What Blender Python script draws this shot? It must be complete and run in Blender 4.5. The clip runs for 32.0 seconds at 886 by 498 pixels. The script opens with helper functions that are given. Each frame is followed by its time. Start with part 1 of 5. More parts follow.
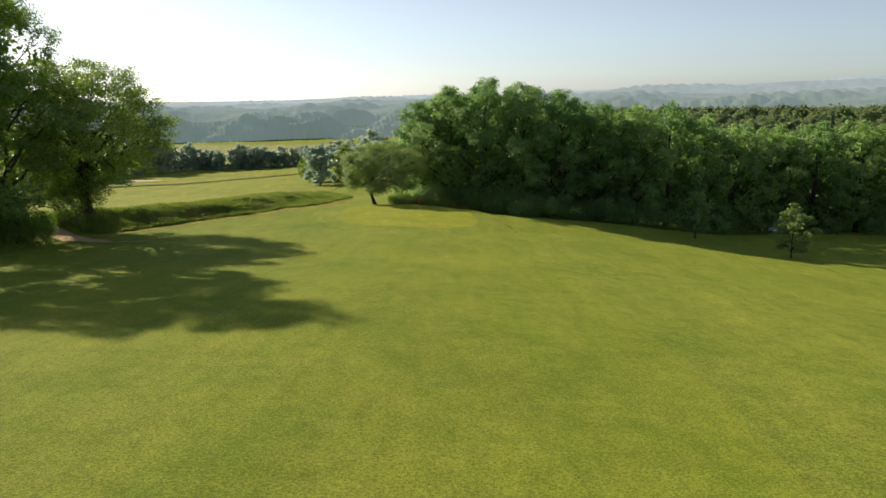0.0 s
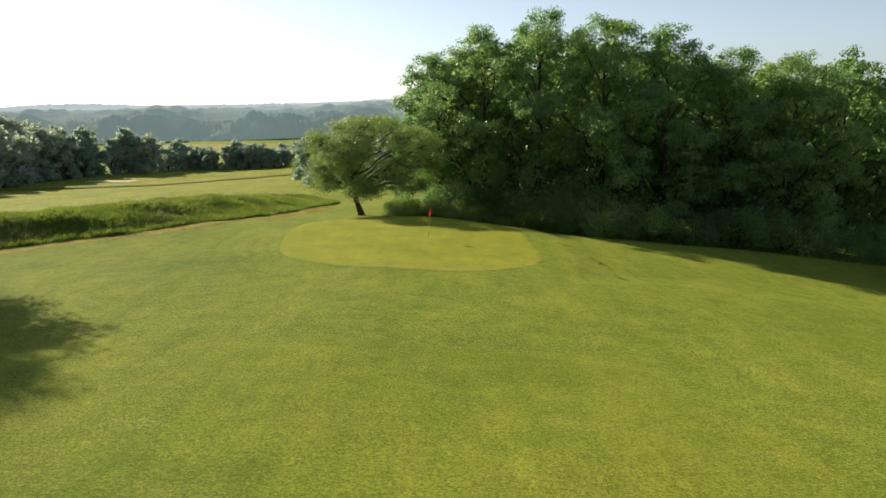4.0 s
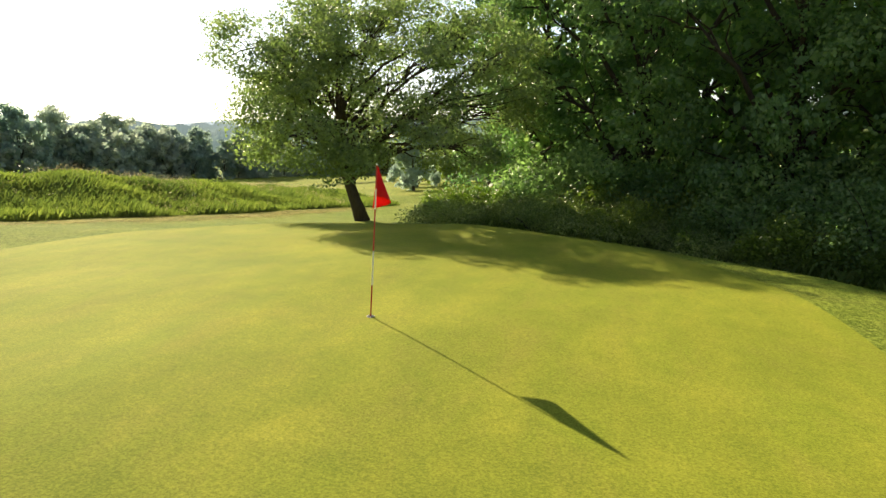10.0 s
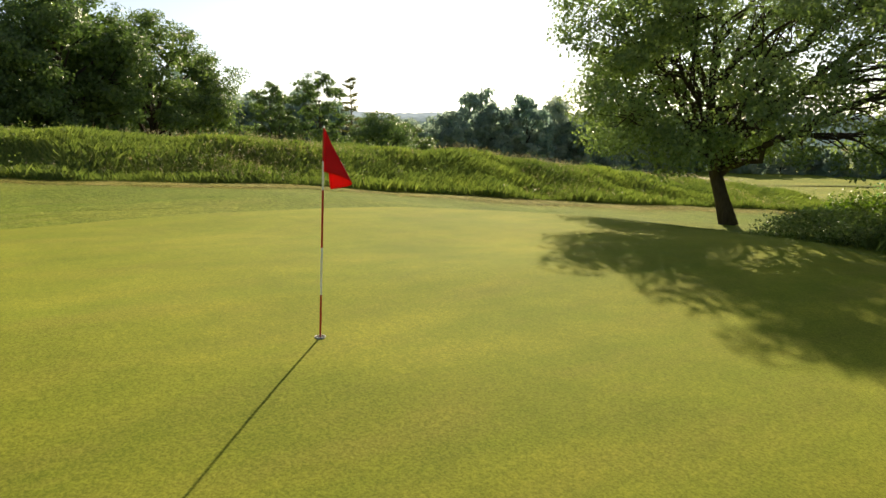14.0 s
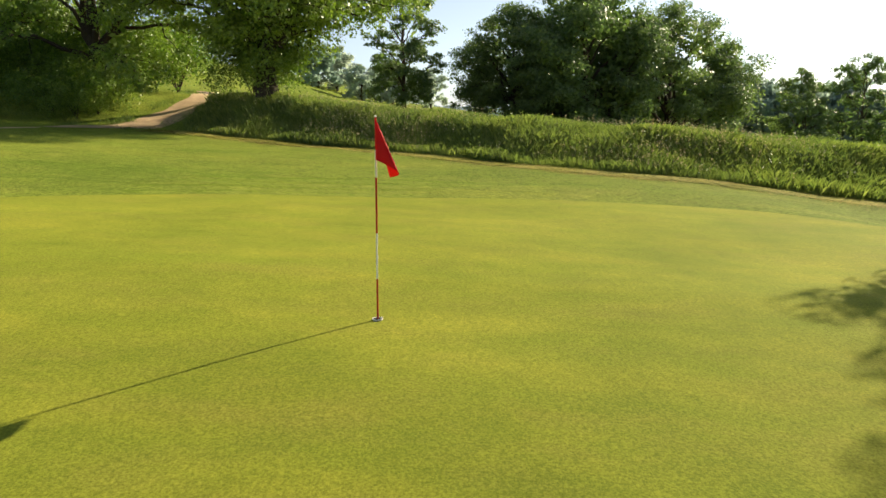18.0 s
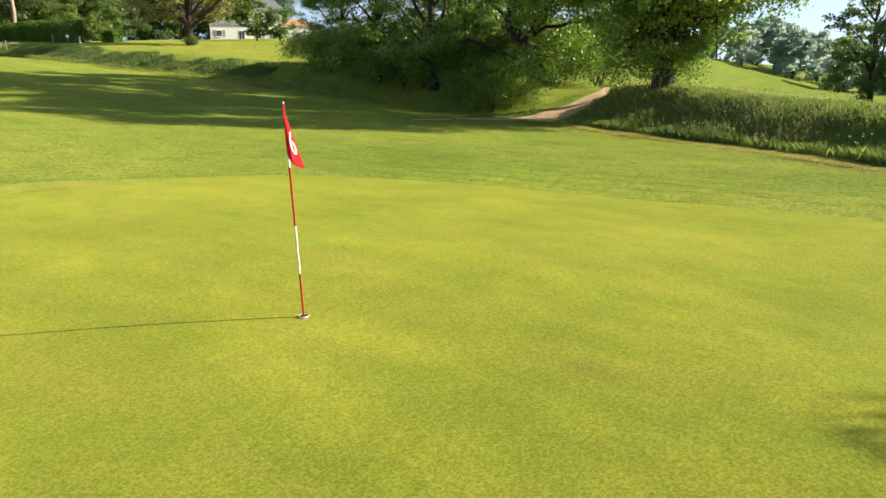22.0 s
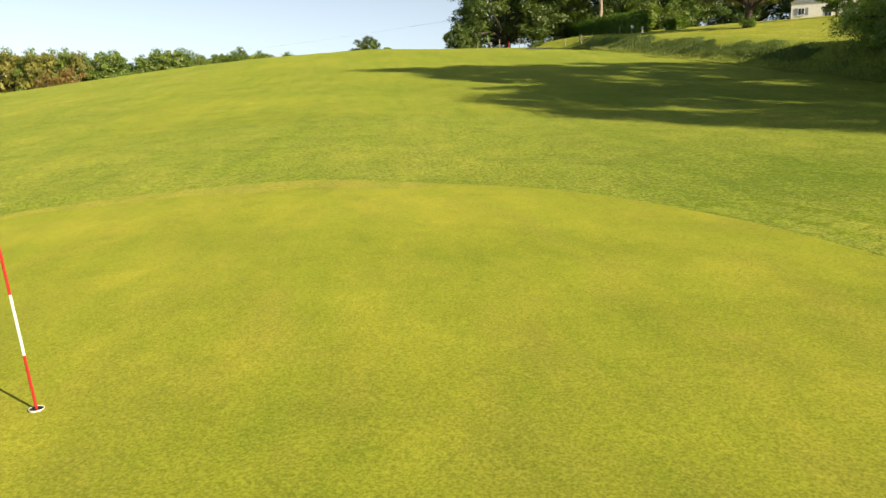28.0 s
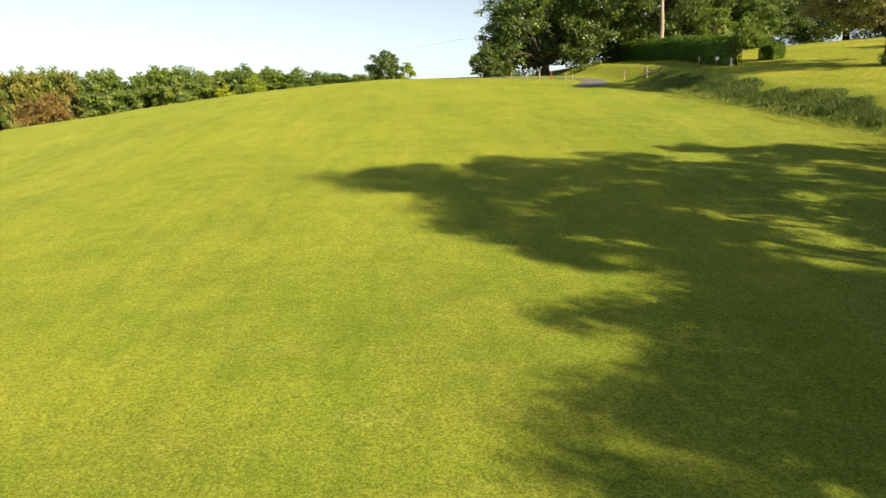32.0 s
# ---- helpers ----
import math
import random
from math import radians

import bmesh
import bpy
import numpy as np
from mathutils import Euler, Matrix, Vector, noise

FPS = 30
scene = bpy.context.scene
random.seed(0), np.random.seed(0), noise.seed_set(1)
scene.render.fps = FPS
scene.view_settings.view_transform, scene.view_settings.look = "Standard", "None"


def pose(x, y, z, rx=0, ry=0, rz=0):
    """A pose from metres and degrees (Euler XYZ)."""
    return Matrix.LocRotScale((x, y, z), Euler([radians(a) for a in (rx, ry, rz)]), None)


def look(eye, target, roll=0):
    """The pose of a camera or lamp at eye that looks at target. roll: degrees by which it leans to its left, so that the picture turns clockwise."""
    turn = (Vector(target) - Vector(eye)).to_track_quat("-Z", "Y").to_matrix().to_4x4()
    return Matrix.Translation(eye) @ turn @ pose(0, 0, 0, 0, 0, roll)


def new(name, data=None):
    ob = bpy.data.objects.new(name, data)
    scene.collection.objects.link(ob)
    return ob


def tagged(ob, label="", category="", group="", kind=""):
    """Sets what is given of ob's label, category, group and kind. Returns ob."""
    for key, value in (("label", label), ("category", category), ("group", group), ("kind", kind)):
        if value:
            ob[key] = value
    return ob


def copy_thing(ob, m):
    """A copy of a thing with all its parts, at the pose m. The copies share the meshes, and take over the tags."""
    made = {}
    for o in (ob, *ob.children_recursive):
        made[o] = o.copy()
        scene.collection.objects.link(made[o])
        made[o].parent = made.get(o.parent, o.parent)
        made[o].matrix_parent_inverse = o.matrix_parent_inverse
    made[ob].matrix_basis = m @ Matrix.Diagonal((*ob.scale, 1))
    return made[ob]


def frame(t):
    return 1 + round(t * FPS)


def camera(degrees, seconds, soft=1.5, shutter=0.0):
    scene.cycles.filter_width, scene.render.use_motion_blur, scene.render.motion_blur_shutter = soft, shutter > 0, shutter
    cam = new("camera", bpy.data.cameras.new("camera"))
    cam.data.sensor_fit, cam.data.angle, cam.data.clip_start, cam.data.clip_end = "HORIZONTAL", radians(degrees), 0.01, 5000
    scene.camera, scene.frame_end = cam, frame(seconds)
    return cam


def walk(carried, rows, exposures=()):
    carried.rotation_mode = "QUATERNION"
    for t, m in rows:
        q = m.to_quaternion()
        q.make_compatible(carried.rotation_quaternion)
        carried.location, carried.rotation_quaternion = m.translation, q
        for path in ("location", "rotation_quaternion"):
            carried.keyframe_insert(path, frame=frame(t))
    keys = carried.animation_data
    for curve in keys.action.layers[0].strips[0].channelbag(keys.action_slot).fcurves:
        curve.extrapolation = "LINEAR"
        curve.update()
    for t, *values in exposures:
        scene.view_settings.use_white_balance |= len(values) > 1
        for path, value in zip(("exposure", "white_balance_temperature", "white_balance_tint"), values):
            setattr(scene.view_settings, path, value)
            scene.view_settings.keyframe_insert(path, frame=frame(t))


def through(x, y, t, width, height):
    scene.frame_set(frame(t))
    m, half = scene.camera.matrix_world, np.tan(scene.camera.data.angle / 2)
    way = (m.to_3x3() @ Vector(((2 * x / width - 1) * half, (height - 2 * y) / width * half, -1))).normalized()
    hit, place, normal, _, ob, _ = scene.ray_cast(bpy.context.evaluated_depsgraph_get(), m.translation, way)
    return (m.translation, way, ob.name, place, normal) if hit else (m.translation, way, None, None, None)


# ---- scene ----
cam = camera(63.0, 32.0)
EXPOSURE = [(0.0, .84, 6750, 9), (3.0, .88, 6750, 9), (6.0, 1.2, 6850, 9), (10.0, 1.45, 7050, 9), (13.0, 1.0, 7100, 9), (16.0, .97, 7050, 9), (19.0, 1.4, 6700, 9),
            (21.0, 1.54, 6450, 9), (24.0, 1.47, 6150, 9), (26.0, 1.32, 6100, 9), (29.0, 1.2, 7500, 9), (32.0, 1.34, 7450, 9)]
ROWS = [
    (0.0, 0.0, 0.0, 15.54, 0.75, -12.52, 0.75),
    (0.5, -0.052, 5.434, 14.883, 1.0, -12.48, 0.72),
    (1.0, -0.134, 10.8, 14.19, 1.24, -12.44, 0.7),
    (1.5, -0.273, 16.136, 13.434, 1.44, -12.38, 0.65),
    (2.0, -0.412, 21.352, 12.668, 1.67, -12.34, 0.68),
    (2.5, -0.566, 26.46, 11.894, 1.87, -12.3, 0.67),
    (3.0, -0.758, 31.502, 11.139, 2.07, -12.27, 0.64),
    (3.5, -0.95, 36.517, 10.397, 2.29, -12.22, 0.67),
    (5.5, -1.628, 55.664, 7.544, 3.35, -11.98, 0.89),
    (6.0, -1.68, 59.922, 6.697, 3.74, -11.82, 0.99),
    (6.5, -1.69, 63.793, 5.878, 4.12, -11.65, 0.98),
    (7.0, -1.652, 67.281, 5.196, 4.69, -11.5, 1.01),
    (7.5, -1.604, 70.413, 4.653, 5.52, -11.38, 1.05),
    (8.0, -1.509, 73.186, 4.124, 6.77, -11.23, 0.98),
    (8.5, -1.397, 75.584, 3.594, 8.38, -11.01, 0.98),
    (9.0, -1.297, 77.667, 3.253, 10.08, -10.97, 1.05),
    (9.5, -1.126, 79.366, 2.99, 12.0, -10.81, 1.03),
    (10.0, -0.926, 80.801, 2.819, 14.39, -10.69, 0.99),
    (10.5, -0.607, 81.997, 2.679, 18.08, -10.62, 0.95),
    (11.0, -0.211, 82.965, 2.528, 21.98, -10.51, 0.85),
    (11.5, 0.242, 83.788, 2.48, 26.07, -10.53, 0.82),
    (12.0, 0.667, 84.462, 2.42, 30.51, -10.55, 0.78),
    (12.5, 1.081, 85.11, 2.381, 36.19, -10.61, 0.75),
    (13.0, 1.441, 85.691, 2.332, 41.88, -10.62, 0.64),
    (13.5, 1.761, 86.245, 2.299, 47.49, -10.68, 0.6),
    (14.0, 2.055, 86.783, 2.27, 52.95, -10.72, 0.57),
    (14.5, 2.293, 87.307, 2.235, 58.33, -10.77, 0.5),
    (16.5, 3.085, 89.49, 2.257, 79.84, -11.0, 0.53),
    (17.0, 3.08, 90.092, 2.224, 84.87, -11.01, 0.58),
    (17.5, 3.024, 90.708, 2.219, 89.69, -11.05, 0.57),
    (18.0, 2.927, 91.321, 2.218, 94.32, -11.08, 0.56),
    (18.5, 2.748, 91.943, 2.194, 98.94, -11.07, 0.67),
    (19.0, 2.516, 92.552, 2.175, 103.55, -11.08, 0.68),
    (19.5, 2.217, 93.147, 2.16, 108.19, -11.09, 0.74),
    (20.0, 1.865, 93.731, 2.134, 112.79, -11.08, 0.78),
    (20.5, 1.473, 94.287, 2.112, 117.41, -11.06, 0.83),
    (21.0, 1.016, 94.817, 2.094, 121.99, -11.04, 0.9),
    (21.5, 0.532, 95.32, 2.079, 126.47, -11.02, 0.92),
    (22.0, 0.007, 95.784, 2.067, 130.9, -11.01, 0.94),
    (22.5, -0.533, 96.198, 2.071, 135.25, -10.98, 0.99),
    (23.0, -1.088, 96.559, 2.049, 139.57, -10.97, 0.98),
    (23.5, -1.656, 96.867, 2.044, 143.96, -10.97, 1.01),
    (24.0, -2.264, 97.147, 2.042, 148.35, -10.96, 1.0),
    (24.5, -2.883, 97.359, 2.029, 152.73, -10.96, 0.99),
    (25.0, -3.514, 97.543, 2.017, 156.87, -10.96, 1.02),
    (25.5, -4.167, 97.673, 2.02, 160.73, -10.96, 1.01),
    (26.0, -4.804, 97.724, 2.023, 164.44, -10.98, 1.0),
    (26.5, -5.413, 97.681, 2.026, 168.0, -11.02, 1.03),
    (28.5, -7.661, 93.864, 2.718, 175.84, -11.51, 1.03),
    (29.0, -8.108, 91.433, 3.797, 176.1, -11.57, 1.12),
    (29.5, -8.483, 88.562, 4.927, 176.28, -11.61, 1.16),
    (30.0, -8.825, 85.286, 5.962, 176.53, -11.64, 1.21),
    (30.5, -9.118, 81.765, 6.895, 176.67, -11.66, 1.31),
    (31.0, -9.349, 77.999, 7.752, 176.78, -11.68, 1.35),
    (31.5, -9.552, 74.066, 8.399, 176.89, -11.66, 1.43),
    (32.0, -9.696, 70.034, 8.911, 177.03, -11.65, 1.46),
]
walk(cam, [(t, pose(x, y, z, 90 + pitch, roll, yaw)) for t, x, y, z, yaw, pitch, roll in ROWS], EXPOSURE)


# ---------------------------------------------------------------- sky and sun
SUN_WAY = Vector((-.705, .71, .466)).normalized()
world = bpy.data.worlds.new("sky")
scene.world = world
world.use_nodes = True
wn = world.node_tree.nodes
sky = wn.new("ShaderNodeTexSky")
sky.sky_type, sky.sun_disc = "NISHITA", False
sky.sun_elevation, sky.sun_rotation = math.asin(SUN_WAY.z), math.atan2(SUN_WAY.x, SUN_WAY.y)
sky.air_density, sky.dust_density, sky.ozone_density, sky.altitude = .68, .55, 1.8, 150
haze = wn.new("ShaderNodeHueSaturation")
haze.inputs["Saturation"].default_value = .55
world.node_tree.links.new(sky.outputs[0], haze.inputs["Color"])
cool = wn.new("ShaderNodeMix")
cool.data_type, cool.blend_type = "RGBA", "MULTIPLY"
cool.inputs["Factor"].default_value, cool.inputs["B"].default_value = 1.0, (.92, .985, 1.04, 1)
world.node_tree.links.new(haze.outputs[0], cool.inputs["A"])
world.node_tree.links.new(cool.outputs["Result"], wn["Background"].inputs[0])
wn["Background"].inputs[1].default_value = 0.065
sun = new("sun", bpy.data.lights.new("sun", "SUN"))
sun.data.energy, sun.data.angle, sun.data.color = 4.45, radians(.55), (1.0, .87, .66)
sun.matrix_world = look((0, 0, 60), Vector((0, 0, 60)) - SUN_WAY)


# ---------------------------------------------------------------- materials
def material(name, rough=.8, spec=.25):
    m = bpy.data.materials.new(name)
    m.use_nodes = True
    b = m.node_tree.nodes["Principled BSDF"]
    b.inputs["Roughness"].default_value = rough
    b.inputs["Specular IOR Level"].default_value = spec
    return m, m.node_tree.nodes, m.node_tree.links, b


def noise_tex(n, l, scale, detail=3, rough=.6, vec=None, stretch=None):
    t = n.new("ShaderNodeTexNoise")
    t.inputs["Scale"].default_value, t.inputs["Detail"].default_value, t.inputs["Roughness"].default_value = scale, detail, rough
    if vec is None:
        vec = n.new("ShaderNodeNewGeometry").outputs["Position"]
    if stretch:
        mp = n.new("ShaderNodeMapping")
        mp.inputs["Scale"].default_value, mp.inputs["Rotation"].default_value = stretch[0], (0, 0, stretch[1])
        l.new(vec, mp.inputs[0])
        vec = mp.outputs[0]
    l.new(vec, t.inputs["Vector"])
    return t.outputs["Fac"]


def ramp(n, l, fac, stops):
    r = n.new("ShaderNodeValToRGB")
    e = r.color_ramp.elements
    while len(e) < len(stops):
        e.new(.5)
    for el, (p, c) in zip(e, stops):
        el.position, el.color = p, (*c, 1)
    l.new(fac, r.inputs[0])
    return r.outputs[0]


def mixed(n, l, a, b, fac, mode="MIX"):
    m = n.new("ShaderNodeMix")
    m.data_type, m.blend_type = "RGBA", mode
    for sock, v in ((m.inputs["A"], a), (m.inputs["B"], b), (m.inputs["Factor"], fac)):
        if isinstance(v, (int, float)):
            sock.default_value = v
        elif isinstance(v, tuple):
            sock.default_value = (*v, 1)
        else:
            l.new(v, sock)
    return m.outputs["Result"]


def bumped(n, l, b, fac, strength, dist):
    bp = n.new("ShaderNodeBump")
    bp.inputs["Strength"].default_value, bp.inputs["Distance"].default_value = strength, dist
    l.new(fac, bp.inputs["Height"])
    l.new(bp.outputs[0], b.inputs["Normal"])


def turf(name, dark, mid, light, dry, bump=.5, grain=26.0, size=.03, streak=None, coarse=.9, crisp=.6, spread=.09, spots=.55, mown=.6, mow_way=((1.3, .2, 1), -.1), drifts=.7):
    """Mown grass: wide drifts, patches, mowing streaks, small tufts, dry spots, and a fine grain."""
    m, n, l, b = material(name, .9, .04)
    dark, mid, light, dry = (tuple(v * k for v, k in zip(col, (.96, 1.02, 1.12))) for col in (dark, mid, light, dry))
    wide = noise_tex(n, l, spread, 5, .62)
    c = ramp(n, l, wide, [(.3, dark), (.5, mid), (.7, light)])
    drift = noise_tex(n, l, spread * 3.3, 4, .6, stretch=mow_way)
    c = mixed(n, l, c, ramp(n, l, drift, [(.34, (.76, .9, .72)), (.5, (1, 1, 1)), (.66, (1.2, 1.08, 1.1))]), drifts, "MULTIPLY")
    patch = noise_tex(n, l, spots, 5, .7, stretch=streak)
    c = mixed(n, l, c, dry, ramp(n, l, patch, [(.48, (0, 0, 0)), (.74, (.5, .5, .5))]))
    mow = noise_tex(n, l, 1.1, 4, .6, stretch=mow_way)
    c = mixed(n, l, c, ramp(n, l, mow, [(.32, (.8, .86, .84)), (.5, (1, 1, 1)), (.68, (1.16, 1.12, 1.1))]), mown, "MULTIPLY")
    clump = noise_tex(n, l, grain * .045, 6, .72)
    c = mixed(n, l, c, ramp(n, l, clump, [(.36, (.72, .8, .74)), (.5, (1, 1, 1)), (.64, (1.22, 1.16, 1.15))]), coarse * .8, "MULTIPLY")
    tuft = noise_tex(n, l, grain * .5, 4, .68)
    c = mixed(n, l, c, ramp(n, l, tuft, [(.36, (.58, .64, .6)), (.5, (1, 1, 1)), (.64, (1.42, 1.36, 1.34))]), coarse, "MULTIPLY")
    fine = noise_tex(n, l, grain, 4, .75)
    c = mixed(n, l, c, ramp(n, l, fine, [(.36, (.5, .52, .45)), (.5, (1, 1, 1)), (.66, (1.5, 1.48, 1.4))]), crisp, "MULTIPLY")
    l.new(c, b.inputs["Base Color"])
    b.inputs["Diffuse Roughness"].default_value = .12
    b.inputs["Sheen Weight"].default_value, b.inputs["Sheen Roughness"].default_value = .13, .45
    b.inputs["Sheen Tint"].default_value = (.8, .82, .12, 1)
    bumped(n, l, b, mixed(n, l, fine, tuft, .5), bump, size * 1.6)
    return m


def leafy(name, a, b_col, glow, through=.35, rough=.46, gloss=.5):
    """Foliage: each leaf of its own shade, each plant too, light passing through."""
    m, n, l, b = material(name, rough, gloss)
    isl = n.new("ShaderNodeNewGeometry").outputs["Random Per Island"]
    ob = n.new("ShaderNodeObjectInfo").outputs["Random"]
    c = mixed(n, l, a, b_col, isl)
    c = mixed(n, l, c, ramp(n, l, ob, [(0, (.78, .86, .8)), (1, (1.2, 1.1, 1.0))]), 1.0, "MULTIPLY")
    big = noise_tex(n, l, .35, 2, .5)
    c = mixed(n, l, c, ramp(n, l, big, [(.3, (.75, .8, .8)), (.7, (1.2, 1.15, 1.0))]), 1.0, "MULTIPLY")
    l.new(c, b.inputs["Base Color"])
    tr = n.new("ShaderNodeBsdfTranslucent")
    l.new(mixed(n, l, c, glow, 1.0, "MULTIPLY"), tr.inputs[0])
    mx = n.new("ShaderNodeMixShader")
    mx.inputs[0].default_value = through
    l.new(b.outputs[0], mx.inputs[1])
    l.new(tr.outputs[0], mx.inputs[2])
    l.new(mx.outputs[0], n["Material Output"].inputs[0])
    return m


def plain(name, col, rough=.6, spec=.3, vary=.25, scale=6.0, bump=0.0, metal=0.0, stretch=None):
    m, n, l, b = material(name, rough, spec)
    b.inputs["Metallic"].default_value = metal
    f = noise_tex(n, l, scale, 5, .65, stretch=stretch)
    lo, hi = tuple(c * (1 - vary) for c in col), tuple(min(1, c * (1 + vary)) for c in col)
    f2 = noise_tex(n, l, scale * 7, 3, .6, stretch=stretch)
    c = mixed(n, l, ramp(n, l, f, [(.3, lo), (.7, hi)]), ramp(n, l, f2, [(.3, (.8, .8, .8)), (.7, (1.1, 1.1, 1.1))]), .7, "MULTIPLY")
    l.new(c, b.inputs["Base Color"])
    if bump:
        bumped(n, l, b, f2, .6, bump)
    return m


M = {
    "rough": turf("rough_grass", (.112, .16, .022), (.15, .193, .027), (.19, .22, .032), (.207, .205, .046), .7, 18, .05, crisp=.75),
    "fairway": turf("fairway_grass", (.118, .163, .02), (.158, .196, .024), (.2, .224, .028), (.222, .214, .04), .7, 20, .04, ((.5, 1.6, 1), 0), .7, crisp=.7, mow_way=((1.3, .2, 1), -.12)),
    "green": turf("green_grass", (.15, .174, .018), (.194, .211, .022), (.238, .241, .027), (.2, .172, .034), .3, 42, .008, ((1, .45, 1), .5), .36, .5, .3, 1.1, .55, ((1.2, .4, 1), .6), .45),
    "lush": turf("lush_grass", (.1, .15, .015), (.125, .175, .018), (.15, .195, .02), (.16, .19, .03), .6, 24, .03, crisp=.7),
    "dry_rim": turf("dry_rim_grass", (.178, .183, .029), (.204, .204, .033), (.235, .227, .038), (.228, .196, .052), .3, 42, .01, ((1, .45, 1), .5), .6, .62, .5, 1.1, .4),
    "pale_cut": turf("pale_mown_grass", (.135, .18, .026), (.166, .204, .03), (.198, .228, .034), (.215, .22, .05), .5, 26, .03, crisp=.6),
    "meadow": turf("meadow_grass", (.14, .172, .02), (.19, .207, .027), (.235, .228, .04), (.27, .245, .06), .7, 5, .1),
    "field": turf("pasture", (.14, .17, .025), (.18, .2, .03), (.21, .21, .035), (.25, .22, .05), .5, 3, .1),
    "crop": turf("ripe_crop", (.2, .2, .08), (.23, .22, .095), (.26, .24, .11), (.28, .25, .13), .5, 3, .1),
    "cut": turf("dry_cut_grass", (.19, .185, .03), (.26, .22, .05), (.33, .265, .08), (.37, .3, .12), .8, 9, .05, spread=.8),
    "scuff": turf("bare_scuff", (.115, .12, .02), (.13, .135, .022), (.15, .15, .025), (.17, .15, .04), .6, 12, .03),
    "ditch": turf("ditch_grass", (.05, .075, .015), (.07, .095, .02), (.09, .11, .025), (.14, .13, .04), .8, 6, .1),
    "sand": plain("bunker_sand", (.55, .47, .34), .95, .1, .12, 2, .02),
    "dirt": plain("path_dirt", (.5, .36, .22), .95, .1, .25, 1.2, .03),
    "asphalt": plain("lane_asphalt", (.16, .155, .15), .9, .2, .25, 1.5, .01),
    "leaf_oak": leafy("oak_leaf", (.13, .195, .088), (.26, .34, .145), (1.1, 1.25, .8), .5),
    "leaf_wood": leafy("woodland_leaf", (.15, .255, .122), (.295, .415, .2), (1.05, 1.22, .75), .58),
    "leaf_bank": leafy("bank_oak_leaf", (.115, .185, .046), (.26, .35, .08), (1.1, 1.35, .6), .37),
    "leaf_field": leafy("field_oak_leaf", (.1, .155, .07), (.2, .265, .11), (1.1, 1.3, .75), .46),
    "leaf_light": leafy("light_leaf", (.1, .155, .04), (.21, .28, .065), (1.15, 1.4, .55), .45),
    "leaf_sapling": leafy("sapling_leaf", (.14, .22, .09), (.26, .36, .15), (1.1, 1.3, .7), .4),
    "leaf_bramble": leafy("bramble_leaf", (.16, .225, .08), (.35, .42, .17), (1.1, 1.25, .7), .45),
    "leaf_pine": leafy("pine_needle", (.11, .125, .03), (.23, .22, .05), (1.1, 1.2, .7), .25),
    "leaf_hedge": leafy("hedge_leaf", (.06, .115, .014), (.13, .2, .024), (1.2, 1.4, .6), .4),
    "leaf_hill": leafy("hilltop_leaf", (.052, .09, .02), (.125, .175, .036), (1.15, 1.4, .6), .35),
    "leaf_belt": leafy("belt_leaf", (.1, .155, .035), (.21, .285, .065), (1.1, 1.35, .6), .35),
    # the haze over the far belts is put into this pale leaf colour
    "leaf_far_haze": leafy("far_haze_leaf", (.36, .45, .43), (.41, .5, .48), (1.1, 1.12, 1.1), .6, 1.0, .1),
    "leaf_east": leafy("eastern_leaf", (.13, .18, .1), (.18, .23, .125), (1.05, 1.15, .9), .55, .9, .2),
    "leaf_russet": leafy("russet_leaf", (.19, .12, .04), (.27, .18, .06), (1.2, 1.1, .7), .3),
    "leaf_yellow": leafy("yellow_leaf", (.24, .31, .03), (.36, .42, .045), (1.1, 1.2, .5), .4),
    "blade": leafy("tall_grass", (.115, .168, .045), (.25, .297, .095), (1.0, 1.15, .75), .48, .55, .35),
    "seed": leafy("seed_head", (.36, .33, .22), (.48, .44, .32), (1.05, 1.05, .85), .3, .7, .2),
    "bark": plain("bark", (.07, .055, .042), .95, .1, .35, 5, .03, stretch=((4, 4, .7), 0)),
    "bark_pale": plain("pale_bark", (.3, .24, .18), .9, .15, .3, 4, .02, stretch=((3, 3, .6), 0)),
    "wood": plain("weathered_wood", (.3, .25, .19), .9, .15, .3, 9, .004, stretch=((3, 3, .4), 0)),
    "red": plain("red_paint", (.42, .02, .02), .35, .5, .12, 9),
    "white": plain("white_paint", (.8, .8, .78), .35, .5, .06, 9),
    "wall": plain("white_render", (.74, .71, .66), .9, .2, .08, 2, .004),
    "slate": plain("slate_roof", (.16, .17, .19), .7, .3, .25, 4, .01),
    "tile": plain("clay_tile", (.4, .2, .11), .85, .2, .3, 5, .02),
    "dark": plain("hole_shade", (.02, .02, .02), .8, .2, .2, 5),
    "rubber": plain("black_rubber", (.02, .02, .022), .85, .2, .2, 20),
    "seat": plain("dark_vinyl", (.05, .048, .045), .5, .4, .15, 12),
    "grey": plain("grey_metal", (.3, .31, .32), .45, .5, .15, 8, 0, .6),
}
glass_m, gn, gl, gb = material("window_glass", .05, .6)
gb.inputs["Base Color"].default_value = (.03, .035, .04, 1)
M["glass"] = glass_m
cloth_m, cn, cl, cb = material("flag_cloth", .7, .2)
cb.inputs["Base Color"].default_value = (.6, .012, .02, 1)
cf = noise_tex(cn, cl, 90, 2, .5)
cl.new(ramp(cn, cl, noise_tex(cn, cl, 7, 3, .5), [(.3, (.5, .01, .018)), (.7, (.68, .016, .026))]), cb.inputs["Base Color"])
bumped(cn, cl, cb, cf, .3, .002)
ct = cn.new("ShaderNodeBsdfTranslucent")
ct.inputs[0].default_value = (.75, .03, .04, 1)
